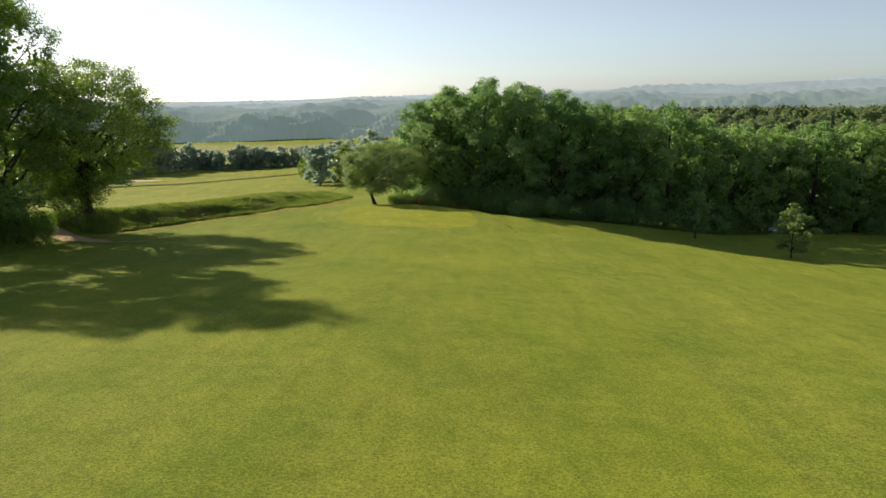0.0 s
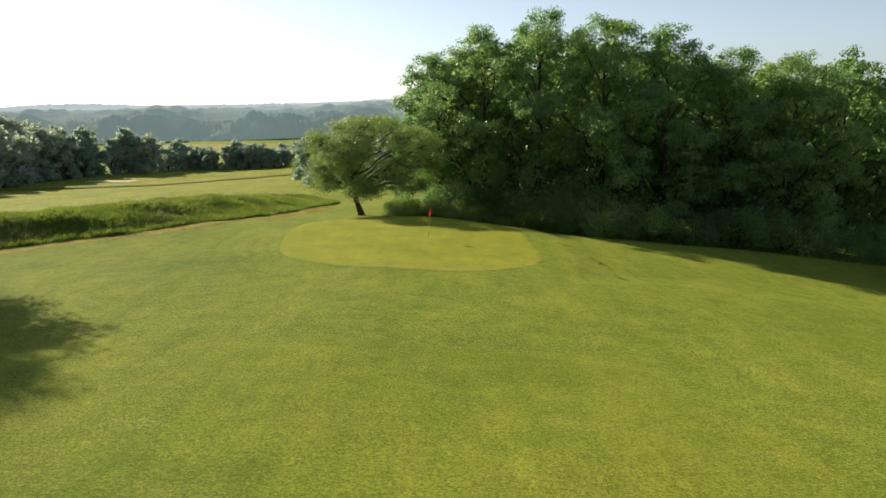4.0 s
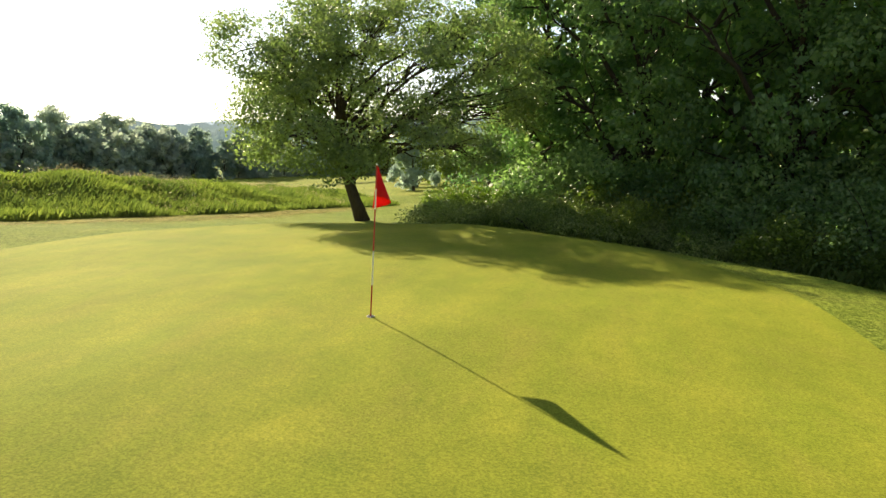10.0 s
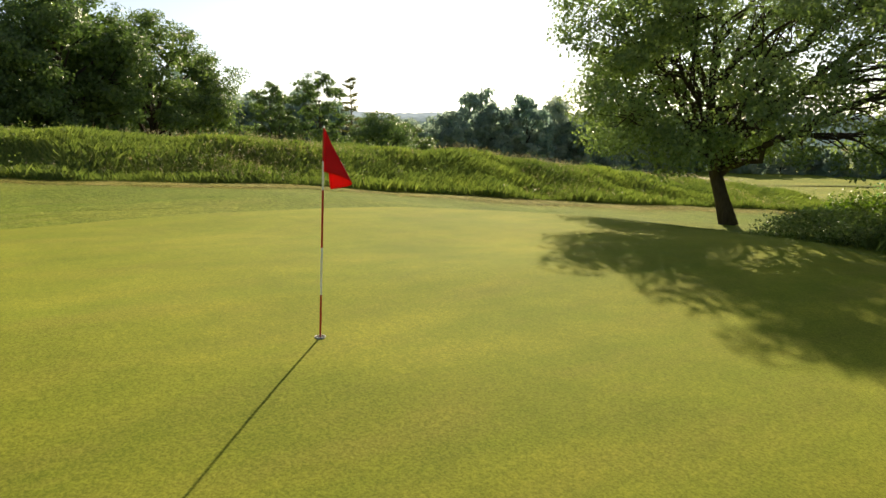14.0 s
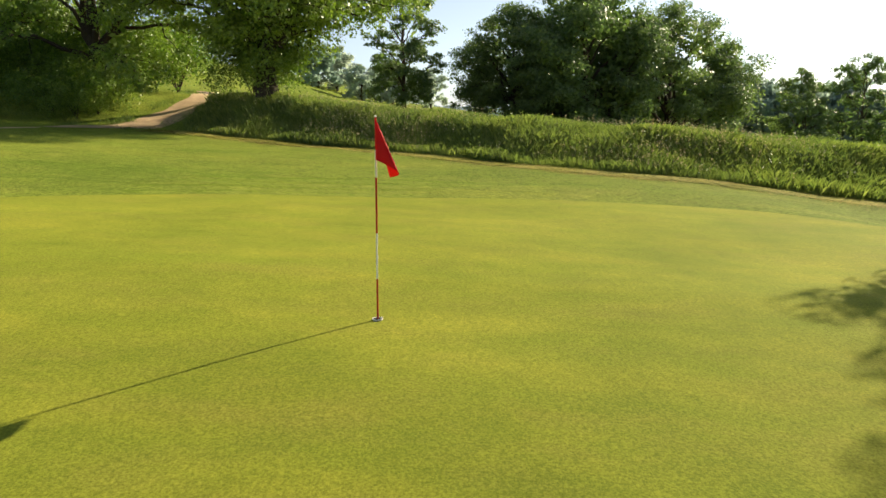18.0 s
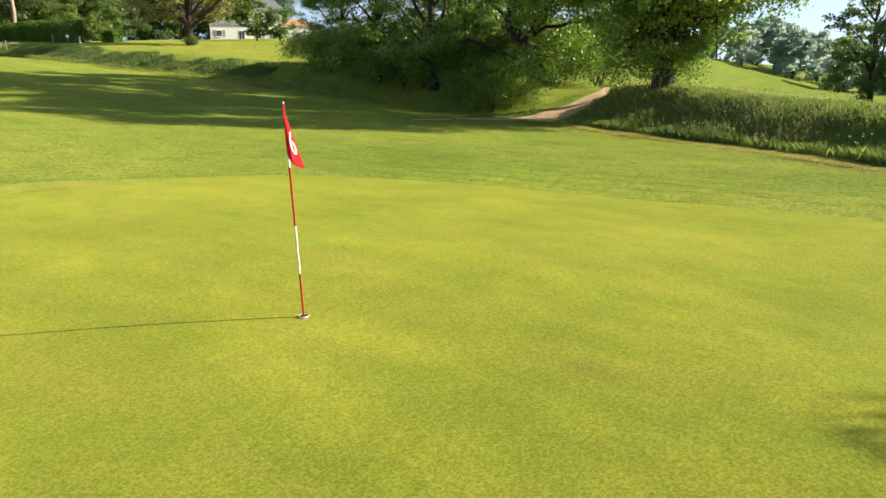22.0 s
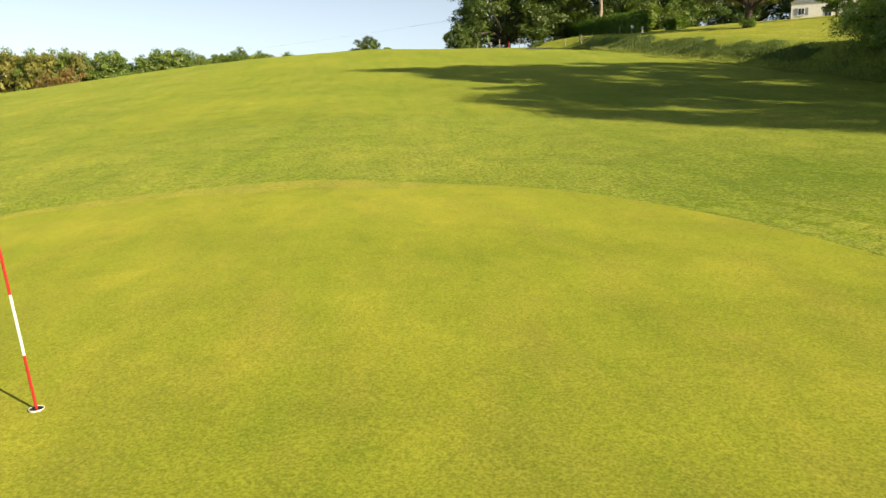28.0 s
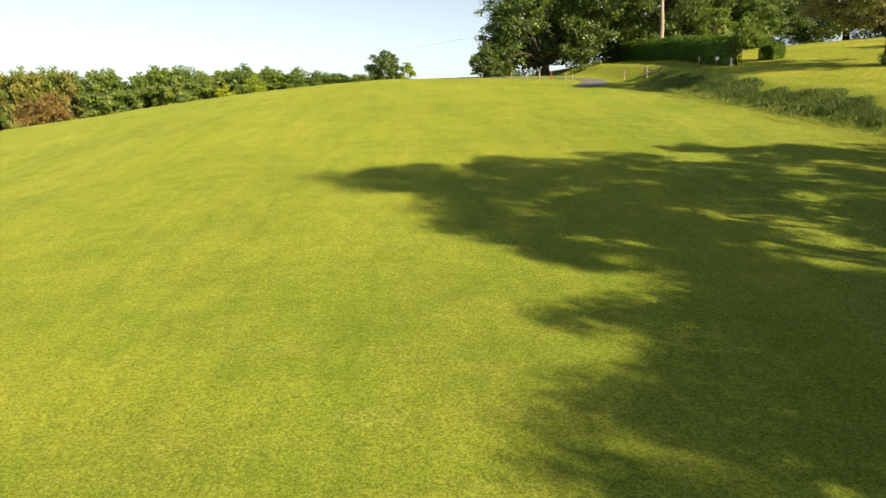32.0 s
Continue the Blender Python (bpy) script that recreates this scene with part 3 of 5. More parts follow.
strip("asphalt_lane", [(-31, -15), (-33.5, -21), (-34.5, -28), (-32, -36), (-27, -46), (-20, -60)], [3.4, 3.2, 3, 3, 3, 3], M["asphalt"], .05, "narrow grey asphalt lane", 9)
strip("fairway", [(-7, 64), (-7, 50), (-7, 30), (-9, 10), (-11, -10), (-13, -30), (-15, -56)], [22, 30, 33, 34, 34, 34, 34], M["fairway"], .006, "closely mown bright fairway grass", 70, 0.0, 24)
sheet("meadow", (-130, -42, -52, 42, lambda x, y: (foot(y) - x - 6) * (y < 40) * (y > -50)), M["meadow"], .012, 1.5, "sunlit unmown yellow meadow in front of the house")
sheet("plateau_field", (-150, -36, 76, 128, lambda x, y: foot(y) - x - 6.5), M["field"], .04, 2.0, "pale pasture on top of the bank")
sheet("pasture", (-190, -26, 140, 312, lambda x, y: np.where((x > -150 + .1 * y) & (x < -26), 1, 0)), M["field"], .08, 4.0, "wide pale pasture down in the valley")
sheet("crop_field", (-190, -70, 392, 452, lambda x, y: np.ones_like(x)), M["crop"], .5, 10.0, "field of ripe yellow crop between woods")
strip("pasture_ditch", [(-150, 222), (-118, 240), (-90, 254), (-62, 268), (-40, 276)], [7.5, 7, 6, 5, 4], M["ditch"], .25, "dark grassy ditch across the pasture")
strip("scuff_mark", [(-9.2, 85.2), (-9.32, 85.02), (-9.45, 84.85)], [.015, .04, .015], M["scuff"], .009, "short dark scuff mark on the green", 3)
strip("scuff_mark", [(-9.62, 84.5), (-9.72, 84.36), (-9.8, 84.25)], [.015, .035, .015], M["scuff"], .009, "short dark scuff mark on the green", 3)
a_ = np.linspace(0, 6.283, 24, endpoint=False)
loop_sheet("sand_bunker", np.column_stack((-118 + 9 * np.cos(a_), 268 + 3.5 * np.sin(a_))), np.array([-118., 268]), 3, M["sand"], .2, "pale sand bunker in the far pasture")

# ---------------------------------------------------------------- the flag
def cylinder_bm(r, z0, z1, sides=14, at=(0, 0)):
    bm = bmesh.new()
    bmesh.ops.create_cone(bm, cap_ends=True, segments=sides, radius1=r, radius2=r, depth=z1 - z0, matrix=Matrix.Translation((at[0], at[1], (z0 + z1) / 2)))
    return bm


def build_flag():
    root = tagged(new("golf_flag"), "red golf flag on a red and white banded stick", "golf flag")
    z = on_ground(*HOLE) + .014
    lean = Vector((.15, .06, 2.13))
    root.matrix_basis = Matrix.Translation((HOLE[0], HOLE[1], z)) @ Vector((0, 0, 1)).rotation_difference(lean).to_matrix().to_4x4()
    bands = [(-.1, .45, "red"), (.45, .94, "white"), (.94, 1.52, "red"), (1.52, 1.80, "white"), (1.80, 2.12, "red")]
    for a, b, c in bands:
        part("band", cylinder_bm(.0105, a, b), M[c], root, f"{c} painted band of the flagstick")
    bm = bmesh.new()
    bmesh.ops.create_uvsphere(bm, u_segments=12, v_segments=8, radius=.012, matrix=Matrix.Translation((0, 0, 2.13)))
    part("finial", bm, M["white"], root, "small white cap")
    # limp cloth: hangs from its top corner in soft folds
    n, m = 25, 19
    rows_ = []
    for i in range(m):
        s = i / (m - 1)
        for j in range(n):
            t = j / (n - 1)
            drop = s * (.41 + .14 * t) + .05 * t
            size = .06 + .94 * s
            wave = .012 * math.sin(9 * t + 2.5 * s) * t
            rows_.append((.012 + size * (.61 * t * (1 - t) - .09 * t * t) + wave * .4, size * (.8 * t * (1 - t) + .14 * t * t) + wave, 2.11 - drop))
    v = np.array(rows_)
    i, j = np.meshgrid(np.arange(m - 1), np.arange(n - 1), indexing="ij")
    a = (i * n + j).ravel()
    cloth = part_mesh("flag_cloth", mesh_of("flag_cloth", v, np.stack((a, a + 1, a + n + 1, a + n), 1), M["cloth"], True), root, "limp bright red nylon cloth")
    md = cloth.modifiers.new("thick", "SOLIDIFY")
    md.thickness, md.offset = .003, 0
    # the printed figure follows the folds on the side that faces the fairway
    text = bpy.data.curves.new("figure", "FONT")
    text.body = "6"
    flat = bpy.data.objects.new("figure", text).to_mesh()
    q = np.array([p.co[:2] for p in flat.vertices])
    flat.calc_loop_triangles()
    faces = np.array([p.vertices[:] for p in flat.loop_triangles])
    q = (q - q.min(0)) / (q.max(0) - q.min(0))
    grid = v.reshape(m, n, 3)

    def on_cloth(s, t):
        s, t = s * (m - 1), t * (n - 1)
        a, b = np.minimum(s.astype(int), m - 2), np.minimum(t.astype(int), n - 2)
        s, t = (s - a)[:, None], (t - b)[:, None]
        return (grid[a, b] * (1 - s) + grid[a + 1, b] * s) * (1 - t) + (grid[a, b + 1] * (1 - s) + grid[a + 1, b + 1] * s) * t

    gs, gt = .8 - .42 * q[:, 1], .58 + .3 * q[:, 0]
    at_ = on_cloth(gs, gt)
    nrm = np.cross(on_cloth(gs, gt + .03) - at_, on_cloth(gs + .03, gt) - at_)
    nrm /= np.linalg.norm(nrm, axis=1)[:, None]
    nrm *= np.sign(nrm.mean(0) @ np.array((.1, 1, 0)))
    part_mesh("figure", mesh_of("figure", at_ + nrm * .006, faces, M["white"]), cloth, "white printed figure six")
    return root


flag = build_flag()


def build_cup():
    root = tagged(new("hole_cup"), "white-rimmed golf hole cup sunk in the green", "golf hole")
    z = on_ground(*HOLE) + .016
    root.location = (HOLE[0], HOLE[1], z)
    a = np.linspace(0, 2 * math.pi, 28, endpoint=False)
    ring = [(r * np.cos(a), r * np.sin(a), np.full(28, h)) for r, h in ((.057, 0), (.057, .005), (.052, .005), (.052, -.02))]
    v = np.concatenate([np.stack(q, 1) for q in ring])
    i, k = np.meshgrid(np.arange(3), np.arange(28), indexing="ij")
    i, k = i.ravel(), k.ravel()
    f = np.stack((i * 28 + k, i * 28 + (k + 1) % 28, (i + 1) * 28 + (k + 1) % 28, (i + 1) * 28 + k), 1)
    part_mesh("rim", mesh_of("rim", v, f, M["white"], True), root, "white rim")
    # no real depth: a near-black disc paints the shade down in the cup
    part("hole", cylinder_bm(.052, -.004, .002, 28), M["dark"], root, "flat disc painted dark for the shade inside the cup")
    return root


build_cup()

# ---------------------------------------------------------------- trees
lone = put(make_tree("oak_tree", "lone spreading oak with a leaning dark trunk", 13, 9.8, 6.3, 2.4, 95000, .13, .25, M["leaf_oak"], M["bark"], (-.8, -.3), lobes=34, clumps=12, cluster=1.08, fork=.2, wide=.45, skirt=.8, shift=(1.9, -.7), fill=300, open_=.52), -12.2, 110.3, 0)

wood_label = "tall dense broadleaf tree at the wood's edge"
woods = [make_tree("woodland_tree", wood_label, 20 + i, 18.0, 6.2, .3, 52000, .185, .3, M["leaf_wood"], M["bark"], lobes=26, clumps=13, cluster=1.05, fork=.1, wide=.45, skirt=.82, fill=2600, twigs=.5) for i in range(3)]
edge_wood = [make_tree("woodland_tree", wood_label, 30 + i, 17.0, 5.8, .2, 20000, .3, .3, M["leaf_wood"], M["bark"], lobes=20, clumps=12, cluster=1.1, fork=.1, wide=.5, skirt=.85, fill=1300, twigs=.2) for i in range(2)]
thin_wood = [make_tree("woodland_tree", "tall woodland tree standing deeper in the wood", 40 + i, 18.0, 5.4, 2.0, 8000, .45, .28, M["leaf_wood"], M["bark"], lobes=14, clumps=10, cluster=1.15, fork=.15, wide=.55, skirt=.7, fill=500, twigs=0) for i in range(2)]
rng = random.Random(4)
TOP_X, TOP_Z = [-9, -7, -3.5, .4, 6, 12.5, 19, 22, 27, 35, 38, 42, 50, 64, 90], [9.8, 12.6, 15.0, 16.4, 17.3, 16.2, 14.7, 13.0, 13.0, 13.0, 11.3, 9.2, 9.2, 9.4, 9.4]


def wood_top(x):
    """Height of the wood's skyline."""
    return float(np.interp(x, TOP_X, TOP_Z))


edge = [(-5.0, 118), (-.3, 113.5), (5.0, 110.5), (10.5, 108.5), (15.8, 107.5), (21.5, 107.5), (27, 107.5), (32.5, 107.8), (38.5, 107.5), (45, 108), (52, 108.5), (59, 109), (67, 110), (76, 111), (86, 112)]
for i, (x, y) in enumerate(edge):
    y += np.interp(x, [28, 48], [0, 9.5])
    near = i < 7
    t, s = (woods[i % 3] if near else edge_wood[i % 2]), rng.uniform(.94, 1.06)
    tall_ = (wood_top(x) - on_ground(x, y)) / ((18.0 if near else 17.0) * s)
    (put if i in (0, 1, 2, 7, 8) else again)(t, x, y, rng.uniform(0, 6), s, -.05, tall_)
first = True
for row in range(2):
    for i in range(15):
        x, y = -4 + i * 6.6 + row * 3 + rng.uniform(-1.2, 1.2), 122 + row * 8.5 - min(7, max(0, i - 1) * 2.5) + np.interp(i, [4, 7], [0, 9]) + rng.uniform(-1.5, 1.5)
        s = rng.uniform(.9, 1.05)
        tall_ = (wood_top(x * .94) - rng.uniform(.2, 1.6) - on_ground(x, y)) / (18.0 * s)
        if first and i < 2:
            put(thin_wood[i], x, y, 1.0 * i, s, -.05, tall_)
        else:
            again(thin_wood[(i + row) % 2], x, y, rng.uniform(0, 6), s, -.05, tall_)
    first = False

# undergrowth along the wood's foot
bramble = [make_shrub("bramble_bush", "low tangled bramble bush with pale glossy leaves", 100 + i, 1.7, 1.15, 7500, .09, M["leaf_bramble"]) for i in range(2)]
thicket = [make_shrub("thicket_bush", "tall shrub filling the foot of the wood", 110 + i, 2.4, 3.4, 7500, .15, M["leaf_wood"]) for i in range(2)]
low = [(-7.6, 108.6), (-6.0, 110.4), (-4.6, 108.0), (-3.0, 109.4), (-2.4, 107.0), (-.6, 106.4), (-.4, 108.8), (1.2, 105.0), (3.2, 103.8), (1.6, 107.2)]
for i, (x, y) in enumerate(low):
    (put if i < 2 else again)(bramble[i % 2], x, y, i * 1.3, rng.uniform(.6, 1.15), -.05, rng.uniform(.75, 1.2))
tall = [(-3.6, 112.5), (.3, 110.6), (3.0, 106.4), (6.4, 104.0), (9.8, 102.8), (13.4, 102.2), (17.2, 102.2), (21.4, 102.4), (26, 102.6), (30.6, 102.8), (35.4, 103), (40.2, 103.4), (45.4, 103.8), (50.8, 104.2), (56.4, 104.6), (62, 105), (68, 106), (75, 107), (82, 107.6)]
for i, (x, y) in enumerate(tall):
    y += np.interp(x, [28, 48], [0, 12.5])
    (put if i < 2 else again)(thicket[i % 2], x, y, i * 2.1, rng.uniform(.8, 1.2))
for i in range(13):
    again(thicket[i % 2], 5 + i * 4.6 + rng.uniform(-1, 1), 107 + .04 * i * 4.6 + max(0, i - 5) * 1.9 + rng.uniform(-1, 1), i * 1.9, rng.uniform(1.1, 1.5))
light_bush = put(make_shrub("shrub", "light green leafy shrub near the lone oak", 120, 1.15, 1.7, 6000, .1, M["leaf_light"]), -7.4, 110.8, 0)
for i, (x, y, k_) in enumerate(((-9.4, 113.5, .9), (-5.6, 109.6, .9), (-3.3, 108.0, .8), (-1.2, 106.6, 1.0), (1.2, 105.2, .85), (3.8, 103.6, 1.1), (6.6, 102.6, .9), (-2.2, 109.6, 1.3), (.6, 108.2, 1.4))):
    again(light_bush, x, y, i * 1.4, k_, label="light green leafy shrub at the wood's foot")

# tall trees on the bank by the dirt path
put(make_tree("oak_tree", "big spreading oak on the bank beside the path", 61, 16.4, 10.0, 2.4, 95000, .22, .55, M["leaf_bank"], M["bark"], lobes=38, clumps=12, cluster=1.12, fork=.2, wide=.5, skirt=.22, fill=1200, twigs=.6, open_=.5), -40.2, 77.6, .5)
bank_tree = put(make_tree("bank_tree", "tall leafy tree on the shaded bank", 62, 25.6, 8.0, .3, 62000, .22, .36, M["leaf_bank"], M["bark"], lobes=28, clumps=12, cluster=1.05, fork=.1, wide=.35, skirt=.85, fill=1500, twigs=.4, open_=.52), -42.4, 66.0, 1, 1.02)
for x, y, s, a in ((-42.0, 58.5, .84, 2), (-43, 51.5, .64, 3.5), (-45.0, 45.0, .5, 5), (-53, 58, .6, .4), (-54, 50, .6, 1.4)):
    again(bank_tree, x, y, a, s)
# added to fill the fairway's shadow between the bank tree and the oak
put(make_tree("bank_tree", "slender high-crowned tree added behind the path oak for its shadow", 63, 24.0, 4.9, 9.5, 24000, .24, .3, M["leaf_bank"], M["bark"], lobes=18, clumps=10, cluster=1.1, fork=.4, wide=.4, skirt=.6, fill=500, twigs=.3), -46.5, 75.0, 2.7)
bank_shrub = [make_shrub("bank_shrub", "dark shrub under the bank trees", 115 + i, 2.4, 3.4, 7500, .15, M["leaf_bank"]) for i in range(2)]
for i, (x, y) in enumerate(((-41.6, 65.6), (-41.8, 62), (-42, 58.5), (-42.3, 55), (-42.6, 51.5), (-43.4, 48), (-44, 44.4), (-43, 67.2), (-40.8, 76.6), (-46, 41), (-46.5, 38.5))):
    (put if i < 2 else again)(bank_shrub[i % 2], x, y, i * 1.7, rng.uniform(.75, 1.15))
for x, y, s in ((-46, 66.5, 1.3), (-48.5, 63, 1.5), (-50.5, 67.5, 1.4), (-54, 66, 1.6), (-45.5, 60, 1.4), (-47.5, 56, 1.4), (-47.5, 50, 1.4), (-63, 60, 1.6)):
    again(bank_shrub[1], x, y, x * 2, s, label="dense dark shrub behind the path")
for x, y, s in ((-40.2, 67.0, .8), (-39.2, 66.2, .65), (-40.0, 64.2, .9)):
    again(bank_shrub[0], x, y, x * 3, s)

# trees over the bank to the west
far_oak = put(make_tree("oak_tree", "broad dark oak in the field behind the bank", 71, 16.5, 9.0, .1, 46000, .3, .45, M["leaf_field"], M["bark"], lobes=30, clumps=12, cluster=1.25, fork=.06, wide=.3, skirt=.95, fill=4500, twigs=.3), -82, 101, 0, 1.1)
again(far_oak, -89, 112, 2, 1.05)
again(far_oak, -83, 93, 4, .85)
again(far_oak, -96, 104, 5, 1.0)
slim = put(make_tree("field_tree", "upright airy tree in the field behind the bank", 72, 14.0, 4.6, .6, 20000, .27, .25, M["leaf_field"], M["bark"], lobes=20, clumps=10, cluster=1.15, fork=.15, wide=.35, skirt=.6, fill=200), -77, 81, 0)
again(slim, -98, 131, 1, .95)
again(slim, -104, 142, 2, 1.2)
again(slim, -93, 130, 3, .7)
again(far_oak, -93, 146, 3, .66, label="low round tree in the field behind the bank")
again(far_oak, -100, 155, 1, .62, label="low round tree in the field behind the bank")


def make_conifer():
    root = tagged(new("conifer"), "tall thin conifer with sparse layered branches", "tree")
    g = np.random.default_rng(5)
    v, f = tube([(0, 0, 0), (.1, 0, 5), (0, .1, 10), (.1, 0, 15)], [.22, .17, .1, .02], 7)
    part_mesh("trunk", mesh_of("trunk", v, f, M["bark"], True), root)
    pts = []
    for k in range(9):
        z = 5 + k * 1.1 + g.uniform(-.3, .3)
        r = 3.2 * (1 - k / 10.5)
        chunks = []
        for b in range(4):
            a, rr = b * 1.57 + k * .9 + g.uniform(-.5, .5), r * g.uniform(.45, 1.15)
            e = np.array([math.cos(a) * rr, math.sin(a) * rr, z + g.uniform(-.1, .9)])
            chunks.append(tube([(0, 0, z), e * .5 + np.array([0, 0, z * .5 + .05]), e], [.05, .035, .01], 4))
            q = g.uniform(.3, 1, 60)[:, None]
            pts.append(np.array([0, 0, z]) * (1 - q) + e * q + g.normal(0, .2, (60, 3)) * np.array([1, 1, .45]))
        v, f = join(chunks)
        part_mesh("branch_whorl", mesh_of("branch_whorl", v, f, M["bark"], True), root)
    v, f = leaves(g, np.concatenate(pts), .3)
    part_mesh("needle_foliage", mesh_of("needle_foliage", v, f, M["leaf_pine"]), root)
    return root


put(make_conifer(), -120, 157, 0, 1.3)

# saplings on the fairway's east side
put(make_tree("sapling", "young round-headed tree standing alone on the grass", 81, 6.4, 2.6, .55, 12000, .17, .08, M["leaf_sapling"], M["bark"], lobes=14, clumps=9, fork=.12, wide=.35, skirt=.6, fill=300), 31.0, 91.6, 0)
put(make_tree("sapling", "young pale-leaved tree standing alone on the grass", 82, 6.6, 2.5, .6, 11000, .17, .08, M["leaf_sapling"], M["bark"], lobes=13, clumps=9, fork=.12, wide=.35, skirt=.5, fill=250), 39.8, 83.8, 0)

# ---------------------------------------------------------------- parked buggy
def build_buggy():
    root = tagged(new("golf_cart"), "white golf cart with a dark roof parked in the shade", "golf cart")
    # tub with a sloping nose and a raised rear deck
    prof = [(-1.15, .28), (-1.15, .78), (-.55, .84), (-.5, .62), (.1, .58), (.15, .34), (.6, .34), (.68, .74), (.85, .8), (1.1, .62), (1.17, .34), (1.0, .26)]
    bm = bmesh.new()
    for y in (-.54, .54):
        for x, z in prof:
            bm.verts.new((x, y, z))
    bm.verts.ensure_lookup_table()
    k = len(prof)
    for i in range(k):
        j = (i + 1) % k
        bm.faces.new((bm.verts[i], bm.verts[j], bm.verts[j + k], bm.verts[i + k]))
    bm.faces.new([bm.verts[i] for i in range(k - 1, -1, -1)])
    bm.faces.new([bm.verts[i + k] for i in range(k)])
    bmesh.ops.bevel(bm, geom=bm.edges[:], offset=.025, segments=1, affect="EDGES")
    part("body", bm, M["white"], root, "white moulded body")
    part("seat", box_bm(.5, 1.0, .14, (-.2, 0, .73), .04), M["seat"], root, "dark vinyl bench seat")
    part("backrest", box_bm(.1, 1.0, .42, (-.48, 0, 1.02), .04), M["seat"], root, "dark vinyl backrest")
    part("roof", box_bm(1.75, 1.15, .07, (-.05, 0, 1.84), .03), M["seat"], root, "dark flat roof")
    part("roof_edge", box_bm(1.8, 1.19, .025, (-.05, 0, 1.79), .01), M["white"], root, "pale roof edge")
    for x, y in ((.72, .5), (.72, -.5), (-.85, .5), (-.85, -.5)):
        v, f = tube([(x, y, .7), (x * .97, y, 1.25), (x * .93, y, 1.8)], [.022] * 3, 7)
        part_mesh("roof_post", mesh_of("roof_post", v, f, M["grey"], True), root, "grey metal post")
    v, f = tube([(.62, .25, .72), (.5, .25, .9), (.38, .25, 1.02)], [.02] * 3, 7)
    part_mesh("steering_column", mesh_of("steering_column", v, f, M["rubber"], True), root)
    a = np.linspace(0, 2 * math.pi, 19)
    v, f = tube(np.column_stack((.38 + .1 * np.cos(a), .25 + .17 * np.sin(a), 1.03 + .1 * np.cos(a))), [.014] * 19, 5)
    part_mesh("steering_wheel", mesh_of("steering_wheel", v, f, M["rubber"], True), root)
    for x in (-.78, .8):
        for y in (-.5, .5):
            bm = bmesh.new()
            bmesh.ops.create_cone(bm, cap_ends=True, segments=18, radius1=.23, radius2=.23, depth=.19, matrix=Matrix.Translation((x, y, .23)) @ Matrix.Rotation(math.pi / 2, 4, "X"))
            bmesh.ops.bevel(bm, geom=bm.edges[:], offset=.03, segments=1, affect="EDGES")
            wheel = part("wheel", bm, M["rubber"], root, "black rubber tyre")
            bm = bmesh.new()
            bmesh.ops.create_cone(bm, cap_ends=True, segments=14, radius1=.12, radius2=.1, depth=.215, matrix=Matrix.Translation((x, y, .23)) @ Matrix.Rotation(math.pi / 2, 4, "X"))
            part("rim", bm, M["white"], wheel, "pale wheel rim")
    return root


put(build_buggy(), 51.4, 114.0, .5, 1.0, .0)

# ---------------------------------------------------------------- around the house
big_oak = put(make_tree("oak_tree", "huge dense oak beside the lane", 91, 21.0, 13.5, -.5, 42000, .42, .6, M["leaf_hill"], M["bark"], lobes=28, clumps=13, cluster=1.05, fork=.1, wide=.3, skirt=.9, fill=2600, twigs=.3), -35.0, -62, 0)
for x, y, a, s in ((-44, -70, 2, 1.05), (-57, -62, 2.6, .9), (-68, -66, 3, .9), (-80, -72, 4, .85), (-96, -72, 5, .85), (-110, -60, 1, .8)):
    again(big_oak, x, y, a, s)
pine = put(make_tree("pine_tree", "spreading pine with a thick dark trunk on the lawn", 92, 13.5, 8.6, 2.9, 26000, .26, .46, M["leaf_pine"], M["bark"], lobes=20, clumps=11, cluster=.95, fork=.18, wide=.4, skirt=.7, fill=400), -54.6, 3.2, 0)
again(light_bush, -54.1, 4.1, 1, .85, label="leafy shrub at the foot of the pine")
again(pine, -108, -66, 2, 1.0)
put(make_tree("pine_tree", "tall pine with a long bare pale trunk", 95, 24.0, 5.0, 14.0, 8000, .36, .36, M["leaf_pine"], M["bark_pale"], lobes=10, clumps=9, fork=.62), -50.2, -45.6, 0)
crest_tree = put(make_tree("small_tree", "small round tree on the crest of the fairway", 93, 6.0, 3.0, .1, 11000, .22, .1, M["leaf_hill"], M["bark"], lobes=16, clumps=9, cluster=1.25, fork=.1, wide=.4, skirt=.8, fill=1200), -4.8, -130, 0, 1.65, -.1)
bright = put(make_tree("small_tree", "small bright yellow-green tree on the crest", 94, 3.9, 1.4, .1, 3200, .2, .07, M["leaf_yellow"], M["bark"], lobes=9, clumps=8, fork=.1, wide=.3, skirt=.7, fill=150), -10.6, -131, 0, 1.75, -.1)
again(crest_tree, -23, -52, 2, .8)
again(crest_tree, -26, -55, 1, .7)
garden_tree = put(make_tree("garden_tree", "light leafy garden tree near the house", 96, 7.0, 3.4, .9, 8000, .24, .13, M["leaf_light"], M["bark"], lobes=13, clumps=9, fork=.18, wide=.4, fill=200), -75.5, -11, 0)
for x, y, a, s in ((-78, -8, 3, .8), (-60, -49, 1, 1.1), (-66, -50, 2, .8), (-70, -56, 3, 1.2)):
    again(garden_tree, x, y, a, s)


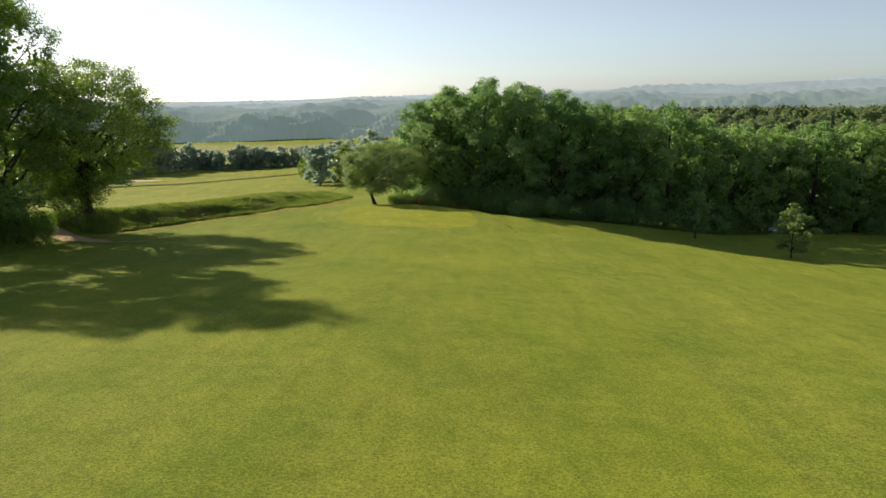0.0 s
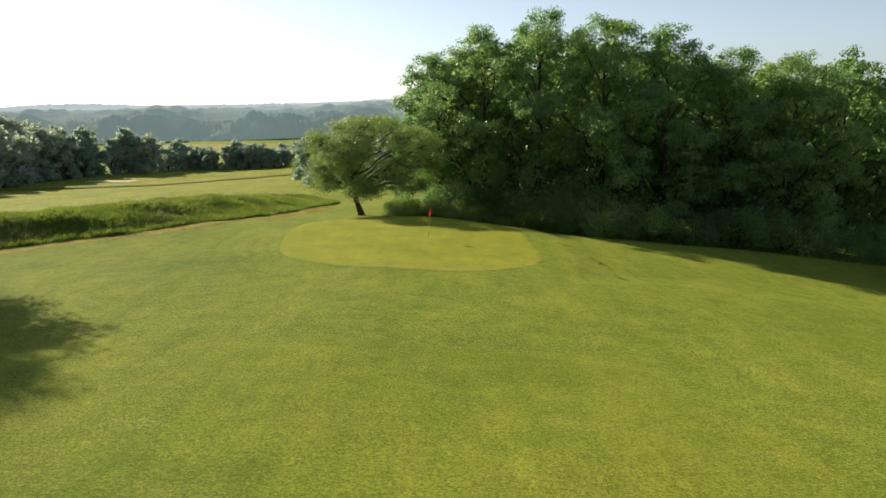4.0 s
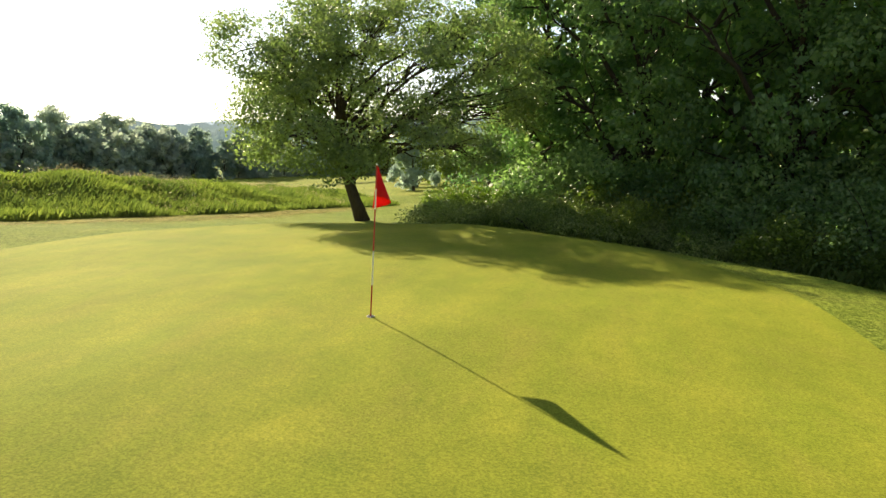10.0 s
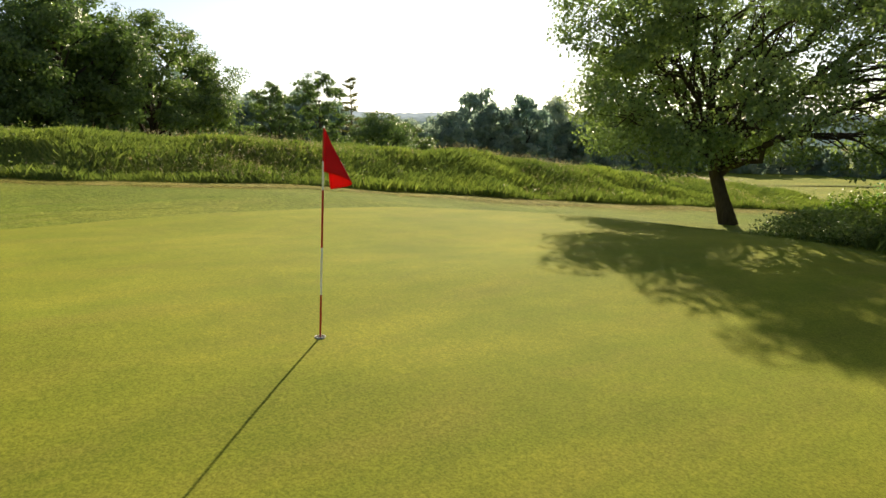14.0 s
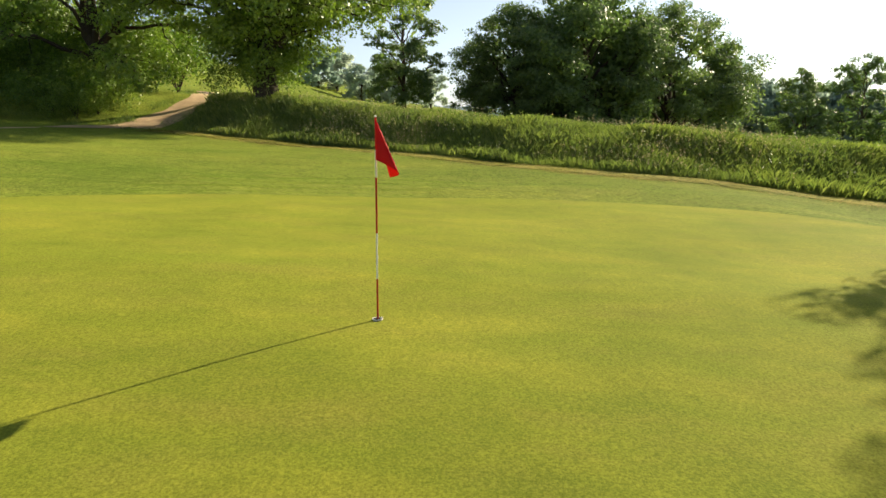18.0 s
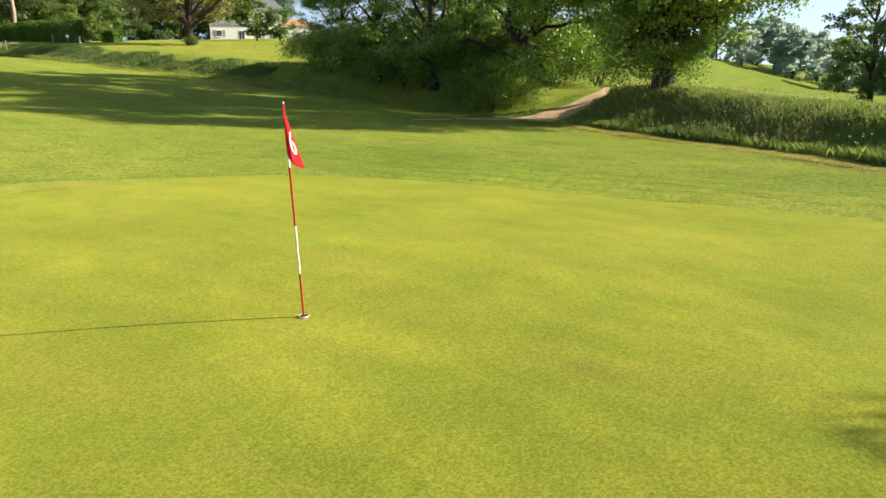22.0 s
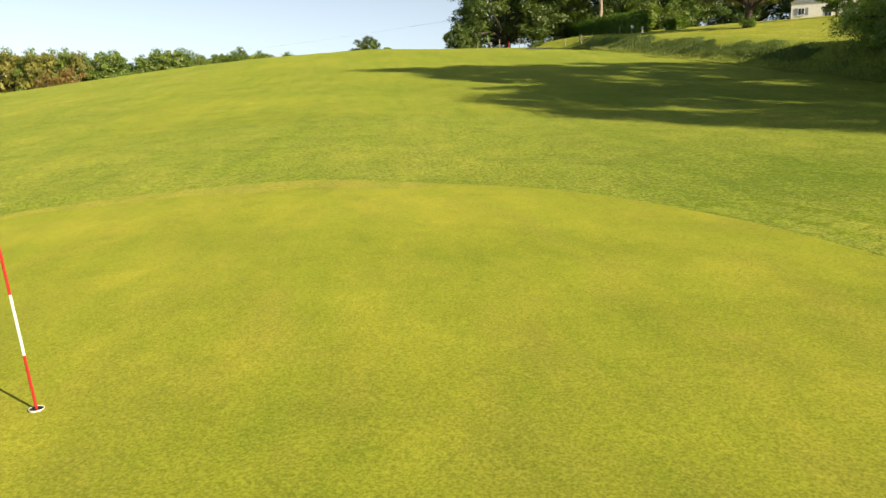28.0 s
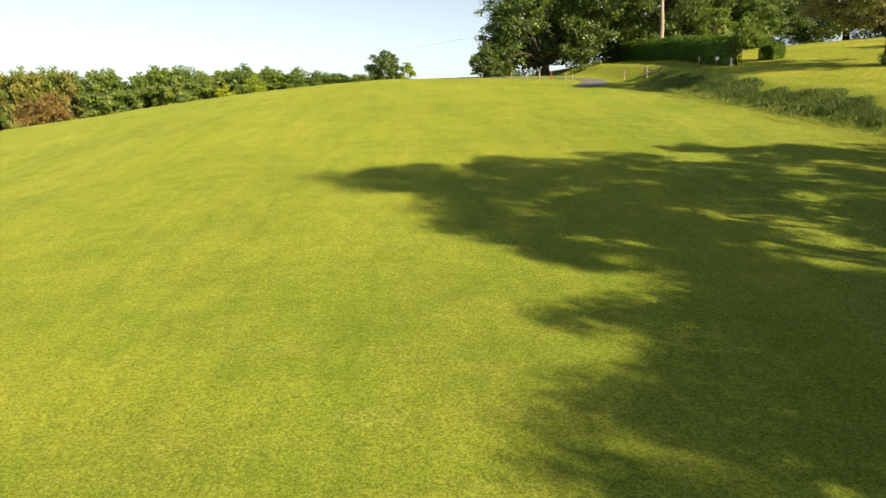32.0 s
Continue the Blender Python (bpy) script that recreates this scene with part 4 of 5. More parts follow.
def make_hedge(x0, y0, x1, y1, height, thick, count, label, seed):
    """A clipped hedge between two points: dark twigs inside and a thick skin of small leaves on sides, top and ends."""
    g = np.random.default_rng(seed)
    root = tagged(new("clipped_hedge"), label, "hedge")
    root.location = (x0, y0, on_ground(x0, y0))
    d = np.array([x1 - x0, y1 - y0])
    ln = np.hypot(*d)
    d = d / ln
    s = np.array([-d[1], d[0]])
    face = g.choice(5, count, p=np.array([ln * height, ln * height, ln * thick, thick * height * 2, thick * height * 2]) / (2 * ln * height + ln * thick + 4 * thick * height))
    u, w, h = g.uniform(0, ln, count), g.uniform(-.5, .5, count) * thick, g.uniform(.02, 1, count) * height
    w = np.where(face == 0, -thick / 2, np.where(face == 1, thick / 2, w))
    h = np.where(face == 2, height, h)
    u = np.where(face == 3, 0, np.where(face == 4, ln, u))
    round_ = 1 - .22 * np.clip(h / height - .75, 0, 1) / .25
    bump_ = .07 * np.sin(u * 1.9) * np.sin(h * 2.3 + 1) + g.normal(0, .07, count)
    w = w * round_ + np.sign(w) * bump_
    h = h + np.where(face == 2, bump_ - .25 * (np.abs(w) / thick * 2) ** 3 * .6, 0)
    u = u + g.normal(0, .06, count)
    xy = np.array([x0, y0]) + d * u[:, None] + s * w[:, None]
    z = ground(xy[:, 0], xy[:, 1]) + np.maximum(.03, h)
    v, f = leaves(g, np.column_stack((xy, z)) - np.array(root.location), .2)
    part_mesh("foliage", mesh_of("foliage", v, f, M["leaf_hedge"]), root)
    bm = bmesh.new()
    n = 14
    for k in range(n):
        p = np.array([x0, y0]) + d * (.35 + (ln - .7) * (k + .5) / n)
        c = Matrix.Translation((p[0] - x0, p[1] - y0, on_ground(*p) - root.location.z + height * .42)) @ Matrix.Rotation(math.atan2(d[1], d[0]), 4, "Z") @ Matrix.Diagonal(((ln - .7) / n, thick * .6, height * .82, 1))
        bmesh.ops.create_cube(bm, size=1, matrix=c)
    part("dense_core", bm, M["leaf_hedge"], root, "dense shaded twigs inside")
    return root


make_hedge(-46.2, -11, -49.2, -68, 3.0, 1.9, 32000, "long clipped green hedge beside the lane", 7)
make_hedge(-51.5, -14, -53.5, -15.5, 1.7, 1.9, 3000, "short rounded clipped hedge on the lawn", 8)


def make_post(name, label, mat, h=1.05, r=.06):
    root = tagged(new(name), label, "post")
    bm = bmesh.new()
    bmesh.ops.create_cone(bm, cap_ends=True, segments=9, radius1=r, radius2=r * .9, depth=h, matrix=Matrix.Translation((0, 0, h / 2 - .05)))
    part("shaft", bm, mat, root)
    bm = bmesh.new()
    bmesh.ops.create_cone(bm, cap_ends=True, segments=9, radius1=r * .9, radius2=r * .4, depth=.05, matrix=Matrix.Translation((0, 0, h - .025)))
    part("top", bm, mat, root)
    return root


wooden_post = put(make_post("wooden_post", "short weathered wooden post beside the lane", M["wood"]), -24.8, -33.8)
wooden_post["group"] = "posts along the lane"
for x, y, s in ((-27.0, -33.3, 1.0), (-27.8, -28.6, 1.35), (-30.2, -23.4, 1.2), (-31.0, -23.0, 1.0), (-37.2, -21.5, 1.2), (-38.4, -16.5, 1.3), (-43.2, -13, 1.3)):
    again(wooden_post, x, y, 0, s)
put(make_post("marker_post", "short red-topped marker post beside the lane", M["red"]), -29.3, -28.0)


def make_sign():
    root = tagged(new("notice_sign"), "small white notice panel on a post by the hedge", "sign")
    part("post", box_bm(.07, .07, 1.2, (0, 0, .6), .01), M["wood"], root)
    part("panel", box_bm(.44, .03, .36, (0, .06, 1.0), .008), M["white"], root, "white panel")
    for k in range(3):
        part("text_bar", box_bm(.32 - .06 * k, .006, .035, (0, .079, 1.09 - k * .09)), M["grey"], root, "grey bar of small writing")
    return root


put(make_sign(), -44.2, -10.6, .25)
can = tagged(new("water_tap_post"), "grey and green standpipe at the hedge's end", "standpipe")
part("pillar", box_bm(.2, .2, .95, (0, 0, .47), .03), M["grey"], can)
part("cap", box_bm(.34, .34, .08, (0, 0, .98), .02), M["leaf_hedge"], can, "green cap")
put(can, -45.4, -9.6, .3)


def build_gate():
    root = tagged(new("field_gate"), "low wooden gate standing open by the lane", "gate")
    for x in (0, 2.6):
        part("gate_post", box_bm(.11, .11, 1.2, (x, 0, .58), .012), M["wood"], root)
    for z in (.35, .65, .95):
        part("rail", box_bm(2.5, .04, .09, (1.3, 0, z), .008), M["wood"], root)
    bm = box_bm(2.6, .03, .08, (0, 0, 0), .006)
    bmesh.ops.transform(bm, matrix=Matrix.Translation((1.3, .03, .64)) @ Matrix.Rotation(.24, 4, "Y"), verts=bm.verts[:])
    part("brace", bm, M["wood"], root)
    return root


put(build_gate(), -38.6, -18.2, 2.1)


# the white house
def gable_bm(x0, x1, y0, y1, z0, z1, over=.4, hip=2.2):
    """A hipped roof over a rectangle."""
    bm = bmesh.new()
    ym = (y0 + y1) / 2
    low_ = [bm.verts.new(p) for p in ((x0 - over, y0 - over, z0), (x1 + over, y0 - over, z0), (x1 + over, y1 + over, z0), (x0 - over, y1 + over, z0))]
    up_ = [bm.verts.new(p) for p in ((x0 + hip, ym, z1), (x1 - hip, ym, z1))]
    for q in ((low_[0], low_[1], up_[1], up_[0]), (low_[1], low_[2], up_[1]), (low_[2], low_[3], up_[0], up_[1]), (low_[3], low_[0], up_[0]), (low_[3], low_[2], low_[1], low_[0])):
        bm.faces.new(q)
    return bm


def house_window(root, x, y, z, w, h, shutters=True):
    fr = part("window", box_bm(w, .1, h, (x, y - .02, z), .01), M["white"], root, "white window frame")
    for k in (-1, 1):
        part("pane", box_bm(w * .4, .03, h * .84, (x + k * w * .23, y - .07, z)), M["glass"], fr)
    if shutters:
        for k in (-1, 1):
            part("shutter", box_bm(w * .5, .05, h, (x + k * w * .78, y - .04, z), .008), M["grey"], fr, "pale grey shutter")
    part("sill", box_bm(w + .2, .22, .07, (x, y - .09, z - h / 2 - .04), .008), M["wall"], fr)


def build_house():
    root = tagged(new("white_house"), "white house with a slate roof and low wing", "house")
    part("wing_wall", box_bm(8.4, 6, 3.6, (0, 3, 1.4)), M["wall"], root, "white rendered wall")
    part("wing_cornice", box_bm(8.8, 6.4, .22, (0, 3, 3.3), .03), M["wall"], root)
    part("wing_roof", gable_bm(-4.2, 4.2, 0, 6, 3.41, 4.6, .3), M["slate"], root, "grey slate roof")
    house_window(root, -2.4, 0, 1.55, 1.2, 1.35)
    house_window(root, 2.3, 0, 1.25, 1.3, 2.0, False)
    part("main_wall", box_bm(7, 8.4, 7.6, (7.7, 6.5, 3.2)), M["wall"], root, "white rendered wall")
    part("main_cornice", box_bm(7.5, 8.9, .28, (7.7, 6.5, 7.1), .04), M["wall"], root)
    part("main_roof", gable_bm(4.2, 11.2, 2.3, 10.7, 7.24, 10.6, .35, 2.8), M["slate"], root, "steep grey slate roof")
    for x in (6.0, 9.4):
        house_window(root, x, 2.3, 1.6, 1.1, 1.9)
        house_window(root, x, 2.3, 4.9, 1.1, 1.6)
    part("chimney", box_bm(.8, .6, 2.6, (6.9, 6.5, 10.2), .03), M["tile"], root, "brick-red chimney")
    part("low_wall", box_bm(7, 6, 4.2, (14.8, 6, 1.6)), M["wall"], root)
    part("low_roof", gable_bm(11.3, 18.3, 3, 9, 3.7, 5.4, .35), M["tile"], root, "clay tile roof")
    house_window(root, 14.5, 3, 1.6, 1.1, 1.4)
    root.matrix_basis = Matrix.Translation((-92.5, -44.5, on_ground(-92, -45) - .1)) @ Matrix.Rotation(math.atan2(.54, -.84), 4, "Z")
    return root


build_house()

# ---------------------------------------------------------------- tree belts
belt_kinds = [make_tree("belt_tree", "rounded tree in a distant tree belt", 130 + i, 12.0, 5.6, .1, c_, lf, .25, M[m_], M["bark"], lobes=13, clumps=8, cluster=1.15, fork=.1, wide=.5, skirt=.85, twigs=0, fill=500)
              for i, (m_, c_, lf) in enumerate((("leaf_far_haze", 5200, .6), ("leaf_belt", 3800, .5), ("leaf_pine", 3800, .5), ("leaf_russet", 3400, .45), ("leaf_yellow", 3000, .45), ("leaf_light", 3800, .5)))]
used = set()


def belt(kind, x, y, s, tall_=1.0, label=""):
    t = belt_kinds[kind]
    if kind in used:
        t = copy_thing(t, Matrix())
    used.add(kind)
    if label:
        t["label"] = label
    return put(t, x, y, rng.uniform(0, 6), s, -.2, tall_)


# behind the fairway's crest, its tops nearly level
for i in range(96):
    k = i / 95
    x, y = 132 - 134 * k + rng.uniform(-3, 3), -150 + rng.uniform(-9, 9)
    top_ = np.interp(x, [0, 12, 28, 60, 132], [16.8, 17.8, 19.4, 20.0, 21.0]) + rng.uniform(-1.6, .9)
    kind = (2, 2, 5, 2)[i % 4] if x > 82 else (1, 5, 1, 1, 5)[i % 5]
    wide_ = rng.uniform(.8, 1.15)
    belt(kind, x, y, wide_, (top_ - on_ground(x, y)) / 12 / wide_, "olive pine in a belt behind the crest" if kind == 2 else "rounded green tree in a belt behind the crest")
belt(3, 78, -118, .8, 1.1, "russet brown bush in the tree belt")
belt(3, 85, -121, .7, 1.2, "russet brown bush in the tree belt")
belt(4, 36, -122, .55, .9, "bright yellow flowering bush")
belt(4, 28, -120, .5, 1.2, "bright yellow flowering bush")
# in the fields beyond the plateau
for i in range(11):
    a_ = radians(186 + i * 1.3 + rng.uniform(-.5, .5))
    d_ = rng.uniform(150, 175)
    belt(0, 2 + d_ * math.cos(a_), 92 + d_ * math.sin(a_), rng.uniform(.6, .95), rng.uniform(.85, 1.15), "tree in the fields beyond the plateau, greyed by painted haze")
# round the valley pasture
line = [(-190, 118), (-168, 146), (-150, 172), (-140, 205), (-142, 240), (-146, 272), (-140, 302), (-112, 318), (-84, 322), (-58, 326), (-34, 330)]
for i in range(120):
    k = i / 119 * (len(line) - 1)
    a, b = line[int(min(k, len(line) - 2))], line[int(min(k, len(line) - 2)) + 1]
    q = k - int(min(k, len(line) - 2))
    big = (1.25 if k < 5.5 else 1.05 if k < 6.5 else .85) * rng.choice((.6, .8, .95, 1.0, 1.1, 1.25))
    belt(0, a[0] + (b[0] - a[0]) * q + rng.uniform(-6, 6), a[1] + (b[1] - a[1]) * q + rng.uniform(-6, 6), big, rng.uniform(.85, 1.3), "dark rounded tree in the belt round the pasture").location.z -= 1.8
for x, y, s in ((-37, 200, .9), (-31, 206, .85), (-41, 216, .8), (-26, 214, 1.0), (-33, 226, 1.0), (-22, 205, .95), (-16, 212, 1.0), (-48, 236, .6)):
    belt(5 if s < .87 else 0, x, y, s, 1.05, "grey-green willow at the edge of the pasture")


# ---------------------------------------------------------------- far woods and hills
def far_wood(name, label, spots, mat, cards, seed):
    """A wood far away: every tree a dome of ragged leaf clumps; all in one mesh."""
    g = np.random.default_rng(seed)
    x, y, r, h = (np.array(c) for c in zip(*spots))
    z = ground(x, y)
    n = len(x)
    u = g.normal(size=(n, cards, 3))
    u[..., 2] = np.abs(u[..., 2]) * .9 - .15
    u /= np.linalg.norm(u, axis=2)[..., None]
    rad = g.uniform(.75, 1.08, (n, cards, 1))
    c = np.stack((x, y, z + h * .45), 1)[:, None] + u * rad * np.stack((r, r, h * .55), 1)[:, None]
    v, f = leaves(g, c.reshape(-1, 3), 1.0, .2)
    grow = np.repeat(np.repeat(r * .34, cards), 4)[:, None]
    mid_ = np.repeat(c.reshape(-1, 3), 4, axis=0)
    v = mid_ + (v - mid_) * grow
    # the shaded mass inside each crown
    seg, lat = 7, np.array([-.5, .1, .62])
    a = np.linspace(0, 2 * math.pi, seg, endpoint=False)
    ring = np.stack([np.stack((np.cos(a) * math.cos(p), np.sin(a) * math.cos(p), np.full(seg, math.sin(p))), 1) for p in lat]).reshape(-1, 3)
    ring = np.concatenate((ring, [[0, 0, 1.0]]))
    m = len(ring)
    dome = np.stack((x, y, z + h * .45), 1)[:, None] + ring[None] * g.uniform(.72, 1.0, (n, m, 1)) * np.stack((r * .95, r * .95, h * .52), 1)[:, None]
    k = np.arange(seg)
    k2 = (k + 1) % seg
    fq = np.concatenate([np.stack((k + j * seg, k2 + j * seg, k2 + (j + 1) * seg, k + (j + 1) * seg), 1) for j in range(2)])
    ft = np.stack((k + 2 * seg, k2 + 2 * seg, np.full(seg, 3 * seg)), 1)
    base_ = (np.arange(n) * m + len(v))[:, None, None]
    f = [np.concatenate((f, (fq[None] + base_).reshape(-1, 4))), (ft[None] + base_).reshape(-1, 3)]
    v = np.concatenate((v, dome.reshape(-1, 3)))
    return tagged(new(name, mesh_of(name, v, f, mat)), label, "wood", kind="stuff")


g = np.random.default_rng(17)


def scatter(n, x0, x1, y0, y1, keep, r=(3.5, 6.5), h=(9, 15)):
    x, y = g.uniform(x0, x1, n), g.uniform(y0, y1, n)
    k = keep(x, y)
    return [(a, b, g.uniform(*r), g.uniform(*h)) for a, b in zip(x[k], y[k])]


def patchy(x, y, t):
    return np.sin(x * .011 + 2) * np.sin(y * .013 + .5) + .6 * np.sin(x * .027 + y * .019) > t


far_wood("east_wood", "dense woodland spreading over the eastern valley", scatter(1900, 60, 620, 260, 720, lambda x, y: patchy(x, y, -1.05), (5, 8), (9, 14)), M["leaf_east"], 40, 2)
far_wood("near_east_wood", "woodland behind the wood's edge", scatter(320, 20, 260, 135, 270, lambda x, y: x > (y - 135) * .2 + 10), M["leaf_far_haze"], 40, 3)
# the skyline: wooded ridges one behind the other; haze is painted as emission, each farther one paler
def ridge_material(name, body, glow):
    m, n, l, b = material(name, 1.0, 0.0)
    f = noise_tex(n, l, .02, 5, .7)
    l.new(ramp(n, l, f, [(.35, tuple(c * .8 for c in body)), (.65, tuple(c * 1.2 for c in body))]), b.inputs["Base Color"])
    # this emission stands in for the haze in front of the ridge
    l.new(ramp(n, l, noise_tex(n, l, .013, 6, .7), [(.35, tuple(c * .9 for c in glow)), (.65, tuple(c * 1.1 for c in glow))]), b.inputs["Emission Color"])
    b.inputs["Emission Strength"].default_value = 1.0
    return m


def hillside(ridge, west, east, body, glow, seed, first=8, deep=.13):
    """A wooded slope far off: rows of tree crowns climbing from the valley floor to an uneven crest."""
    g = np.random.default_rng(seed)
    n_, rows_ = 1500, 12
    a = np.linspace(radians(first), radians(235), n_)
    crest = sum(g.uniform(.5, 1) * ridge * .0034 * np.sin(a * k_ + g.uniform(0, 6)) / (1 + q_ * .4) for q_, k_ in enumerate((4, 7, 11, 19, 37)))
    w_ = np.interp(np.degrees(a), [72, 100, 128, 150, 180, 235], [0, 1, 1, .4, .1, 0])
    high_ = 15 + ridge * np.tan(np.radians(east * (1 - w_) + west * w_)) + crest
    low_ = -45.0
    v = []
    for r_ in range(rows_ + 1):
        k_ = r_ / rows_
        at_ = a * ridge + g.normal(0, 3.0, n_).cumsum() * .12
        crowns = 5.5 * np.abs(np.sin(at_ / g.uniform(8, 11) + g.uniform(0, 6))) ** .6 + 3.0 * np.abs(np.sin(at_ / 23 + g.uniform(0, 6))) + g.uniform(0, 1.6, n_)
        stand = np.clip(.55 + np.sin(a * 31 + seed + r_ * .7) + .8 * np.sin(a * 13 + 2 * seed - r_ * .4), .12, 1)
        zz = low_ + (high_ - low_) * k_ ** .8 + crowns * stand * (.35 + .65 * k_)
        rr = ridge * (1 + deep * k_) + g.normal(0, 1.5, n_)
        v.append(np.column_stack((np.cos(a) * rr, np.sin(a) * rr, zz)))
    v = np.concatenate(v)
    i_, q_ = np.meshgrid(np.arange(n_ - 1), np.arange(rows_), indexing="ij")
    o = (q_ * n_ + i_).ravel()
    tagged(new("backdrop", mesh_of("backdrop", v, np.stack((o, o + 1, o + n_ + 1, o + n_), 1), ridge_material("haze_glow_ridge", body, glow), True)), "distant wooded slope with blue haze painted in as glow", kind="structure")


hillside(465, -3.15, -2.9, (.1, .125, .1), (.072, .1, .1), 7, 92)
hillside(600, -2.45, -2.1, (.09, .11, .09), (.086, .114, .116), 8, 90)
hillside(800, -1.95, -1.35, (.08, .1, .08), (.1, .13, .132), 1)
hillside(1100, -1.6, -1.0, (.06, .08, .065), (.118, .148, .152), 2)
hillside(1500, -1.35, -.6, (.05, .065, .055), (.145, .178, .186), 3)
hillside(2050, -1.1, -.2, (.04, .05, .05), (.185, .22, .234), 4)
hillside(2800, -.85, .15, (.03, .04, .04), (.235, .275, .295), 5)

# ---------------------------------------------------------------- overhead cable behind the crest
CAB_A, CAB_B = (72.0, -57.0, 8.6), (-34.0, -80.0, 22.6)
cab = []
for k in np.linspace(0, 1, 30):
    cab.append((CAB_A[0] + (CAB_B[0] - CAB_A[0]) * k, CAB_A[1] + (CAB_B[1] - CAB_A[1]) * k, CAB_A[2] + (CAB_B[2] - CAB_A[2]) * k - 1.2 * math.sin(k * math.pi)))
v, f = tube(cab, [.016] * 30, 6)
cable = tagged(new("overhead_cable"), "thin pale overhead cable", "cable")
part_mesh("wire", mesh_of("wire", v, f, M["grey"], True), cable)


# ---------------------------------------------------------------- long grass
def tall_grass(name, label, n, pts, lo, hi, seed, seeds=.06):
    g = np.random.default_rng(seed)
    x, y = pts(g, n)
    x, y = np.repeat(x, 3) + g.normal(0, .09, len(x) * 3), np.repeat(y, 3) + g.normal(0, .09, len(y) * 3)
    m = len(x)
    z = ground(x, y) - .03
    clump = .82 + .2 * np.sin(x * 1.7 + np.sin(y)) * np.sin(y * 1.3) + .22 * np.sin(x * .53 + 1.3 * np.sin(y * .4)) * np.sin(y * .61 + 1)
    h = g.uniform(lo, hi, m) * clump
    a, b = g.uniform(0, 6.283, m), g.uniform(0, 6.283, m)
    bend = h * g.uniform(.05, .75, m)
    w = g.uniform(.0022, .0046, m)
    p0 = np.column_stack((x - np.cos(b) * w, y - np.sin(b) * w, z))
    p1 = np.column_stack((x + np.cos(b) * w, y + np.sin(b) * w, z))
    p2 = np.column_stack((x + np.cos(a) * bend * .35 + np.cos(b) * w * .8, y + np.sin(a) * bend * .35 + np.sin(b) * w * .8, z + h * .62))
    p3 = np.column_stack((x + np.cos(a) * bend, y + np.sin(a) * bend, z + h))
    v = np.stack((p0, p1, p2, p3), 1).reshape(-1, 3)
    return tagged(new(name, mesh_of(name, v, np.arange(m * 4).reshape(-1, 4), M["blade"])), label, "grass", kind="stuff"), (x, y, z, h)


def bank_points(g, n):
    y = g.uniform(71.5, 138, n)
    d = g.uniform(0, 1, n) ** .8 * 8.5 - .1
    k = y > 73.4 + .4 * np.sin(d * 3)
    return (foot(y) - d)[k], y[k]


bank_grass, heads = tall_grass("tall_grass", "long uncut grass with seed heads on the bank", 110000, bank_points, .18, .6, 1)
hx, hy, hz, hh = (c[::22] for c in heads)
g = np.random.default_rng(3)
k_ = (np.sin(hx * .9 + np.sin(hy * .7)) + np.sin(hy * .45 + 1) + g.normal(0, .5, len(hx))) > .5
hx, hy, hz, hh = hx[k_], hy[k_], hz[k_], hh[k_]
v, f = leaves(g, np.column_stack((np.repeat(hx, 5), np.repeat(hy, 5), np.repeat(hz + hh * 1.15 + .05, 5))) + g.normal(0, 1, (len(hx) * 5, 3)) * np.array([.025, .025, .08]), .055)
tagged(new("seed_heads", mesh_of("seed_heads", v, f, M["seed"])), "pale feathery seed heads above the long grass", "grass", kind="stuff")


def clippings(name, label, y0, y1, n, off, wide, seed):
    """Dry mown grass lying loose on the turf, thinning out to both sides."""
    g = np.random.default_rng(seed)
    y = g.uniform(y0, y1, n)
    x = foot(y) + off + g.normal(0, wide, n) + .3 * np.sin(y * .8) + .2 * np.sin(y * 2.3)
    k = np.sin(y * .55 + 2 * np.sin(x * .7)) + g.uniform(-1.6, 1.2, n) > -.7
    x, y = x[k], y[k]
    v, f = leaves(g, np.column_stack((x, y, ground(x, y) + .012)), .09, 9.0)
    return tagged(new(name, mesh_of(name, v, f, M["cut"])), label, "grass", kind="stuff")


clippings("cut_grass_edge", "dry cut grass lying along the foot of the bank", 72, 128, 120000, 1.15, .7, 21)
clippings("cut_grass_verge", "dry cut grass lying along the shaded verge", -14, 63, 20000, .9, .5, 22)

g = np.random.default_rng(8)
wy = g.uniform(73.5, 138, 420)
wx = foot(wy) - g.uniform(.3, 8.2, 420)
n_ = g.integers(25, 70, 420)
at_ = np.repeat(np.column_stack((wx, wy, ground(wx, wy) + .05)), n_, axis=0)
at_ += np.column_stack((g.normal(0, .2, (len(at_), 2)), g.uniform(.05, .75, len(at_)) * np.repeat(g.uniform(.5, 1.2, 420), n_)))
v, f = leaves(g, at_[::2], .09)
tagged(new("bank_weeds", mesh_of("bank_weeds", v, f, M["blade"])), "broad-leaved weeds among the long grass of the bank", "weeds", kind="stuff")


def verge_points(g, n):
    y = g.uniform(-14, 66.9, n)
    d = g.uniform(0, 1, n) ** .9 * np.interp(y, [20, 50], [3.2, 6.5])
    return foot(y) - d, y


tall_grass("verge_grass", "long uncut grass on the shaded verge", 7500, verge_points, .15, .5, 2)


def edge_points(g, n):
    x = g.uniform(-9, 62, n)
    y = np.interp(x, [-9, -4, 0, 5, 12, 30, 62], [107.5, 106.3, 104.6, 101.8, 100.6, 101, 114]) + g.uniform(0, 1, n) * 4
    return x, y


tall_grass("wood_edge_grass", "rank grass along the foot of the wood", 5000, edge_points, .2, .6, 3)


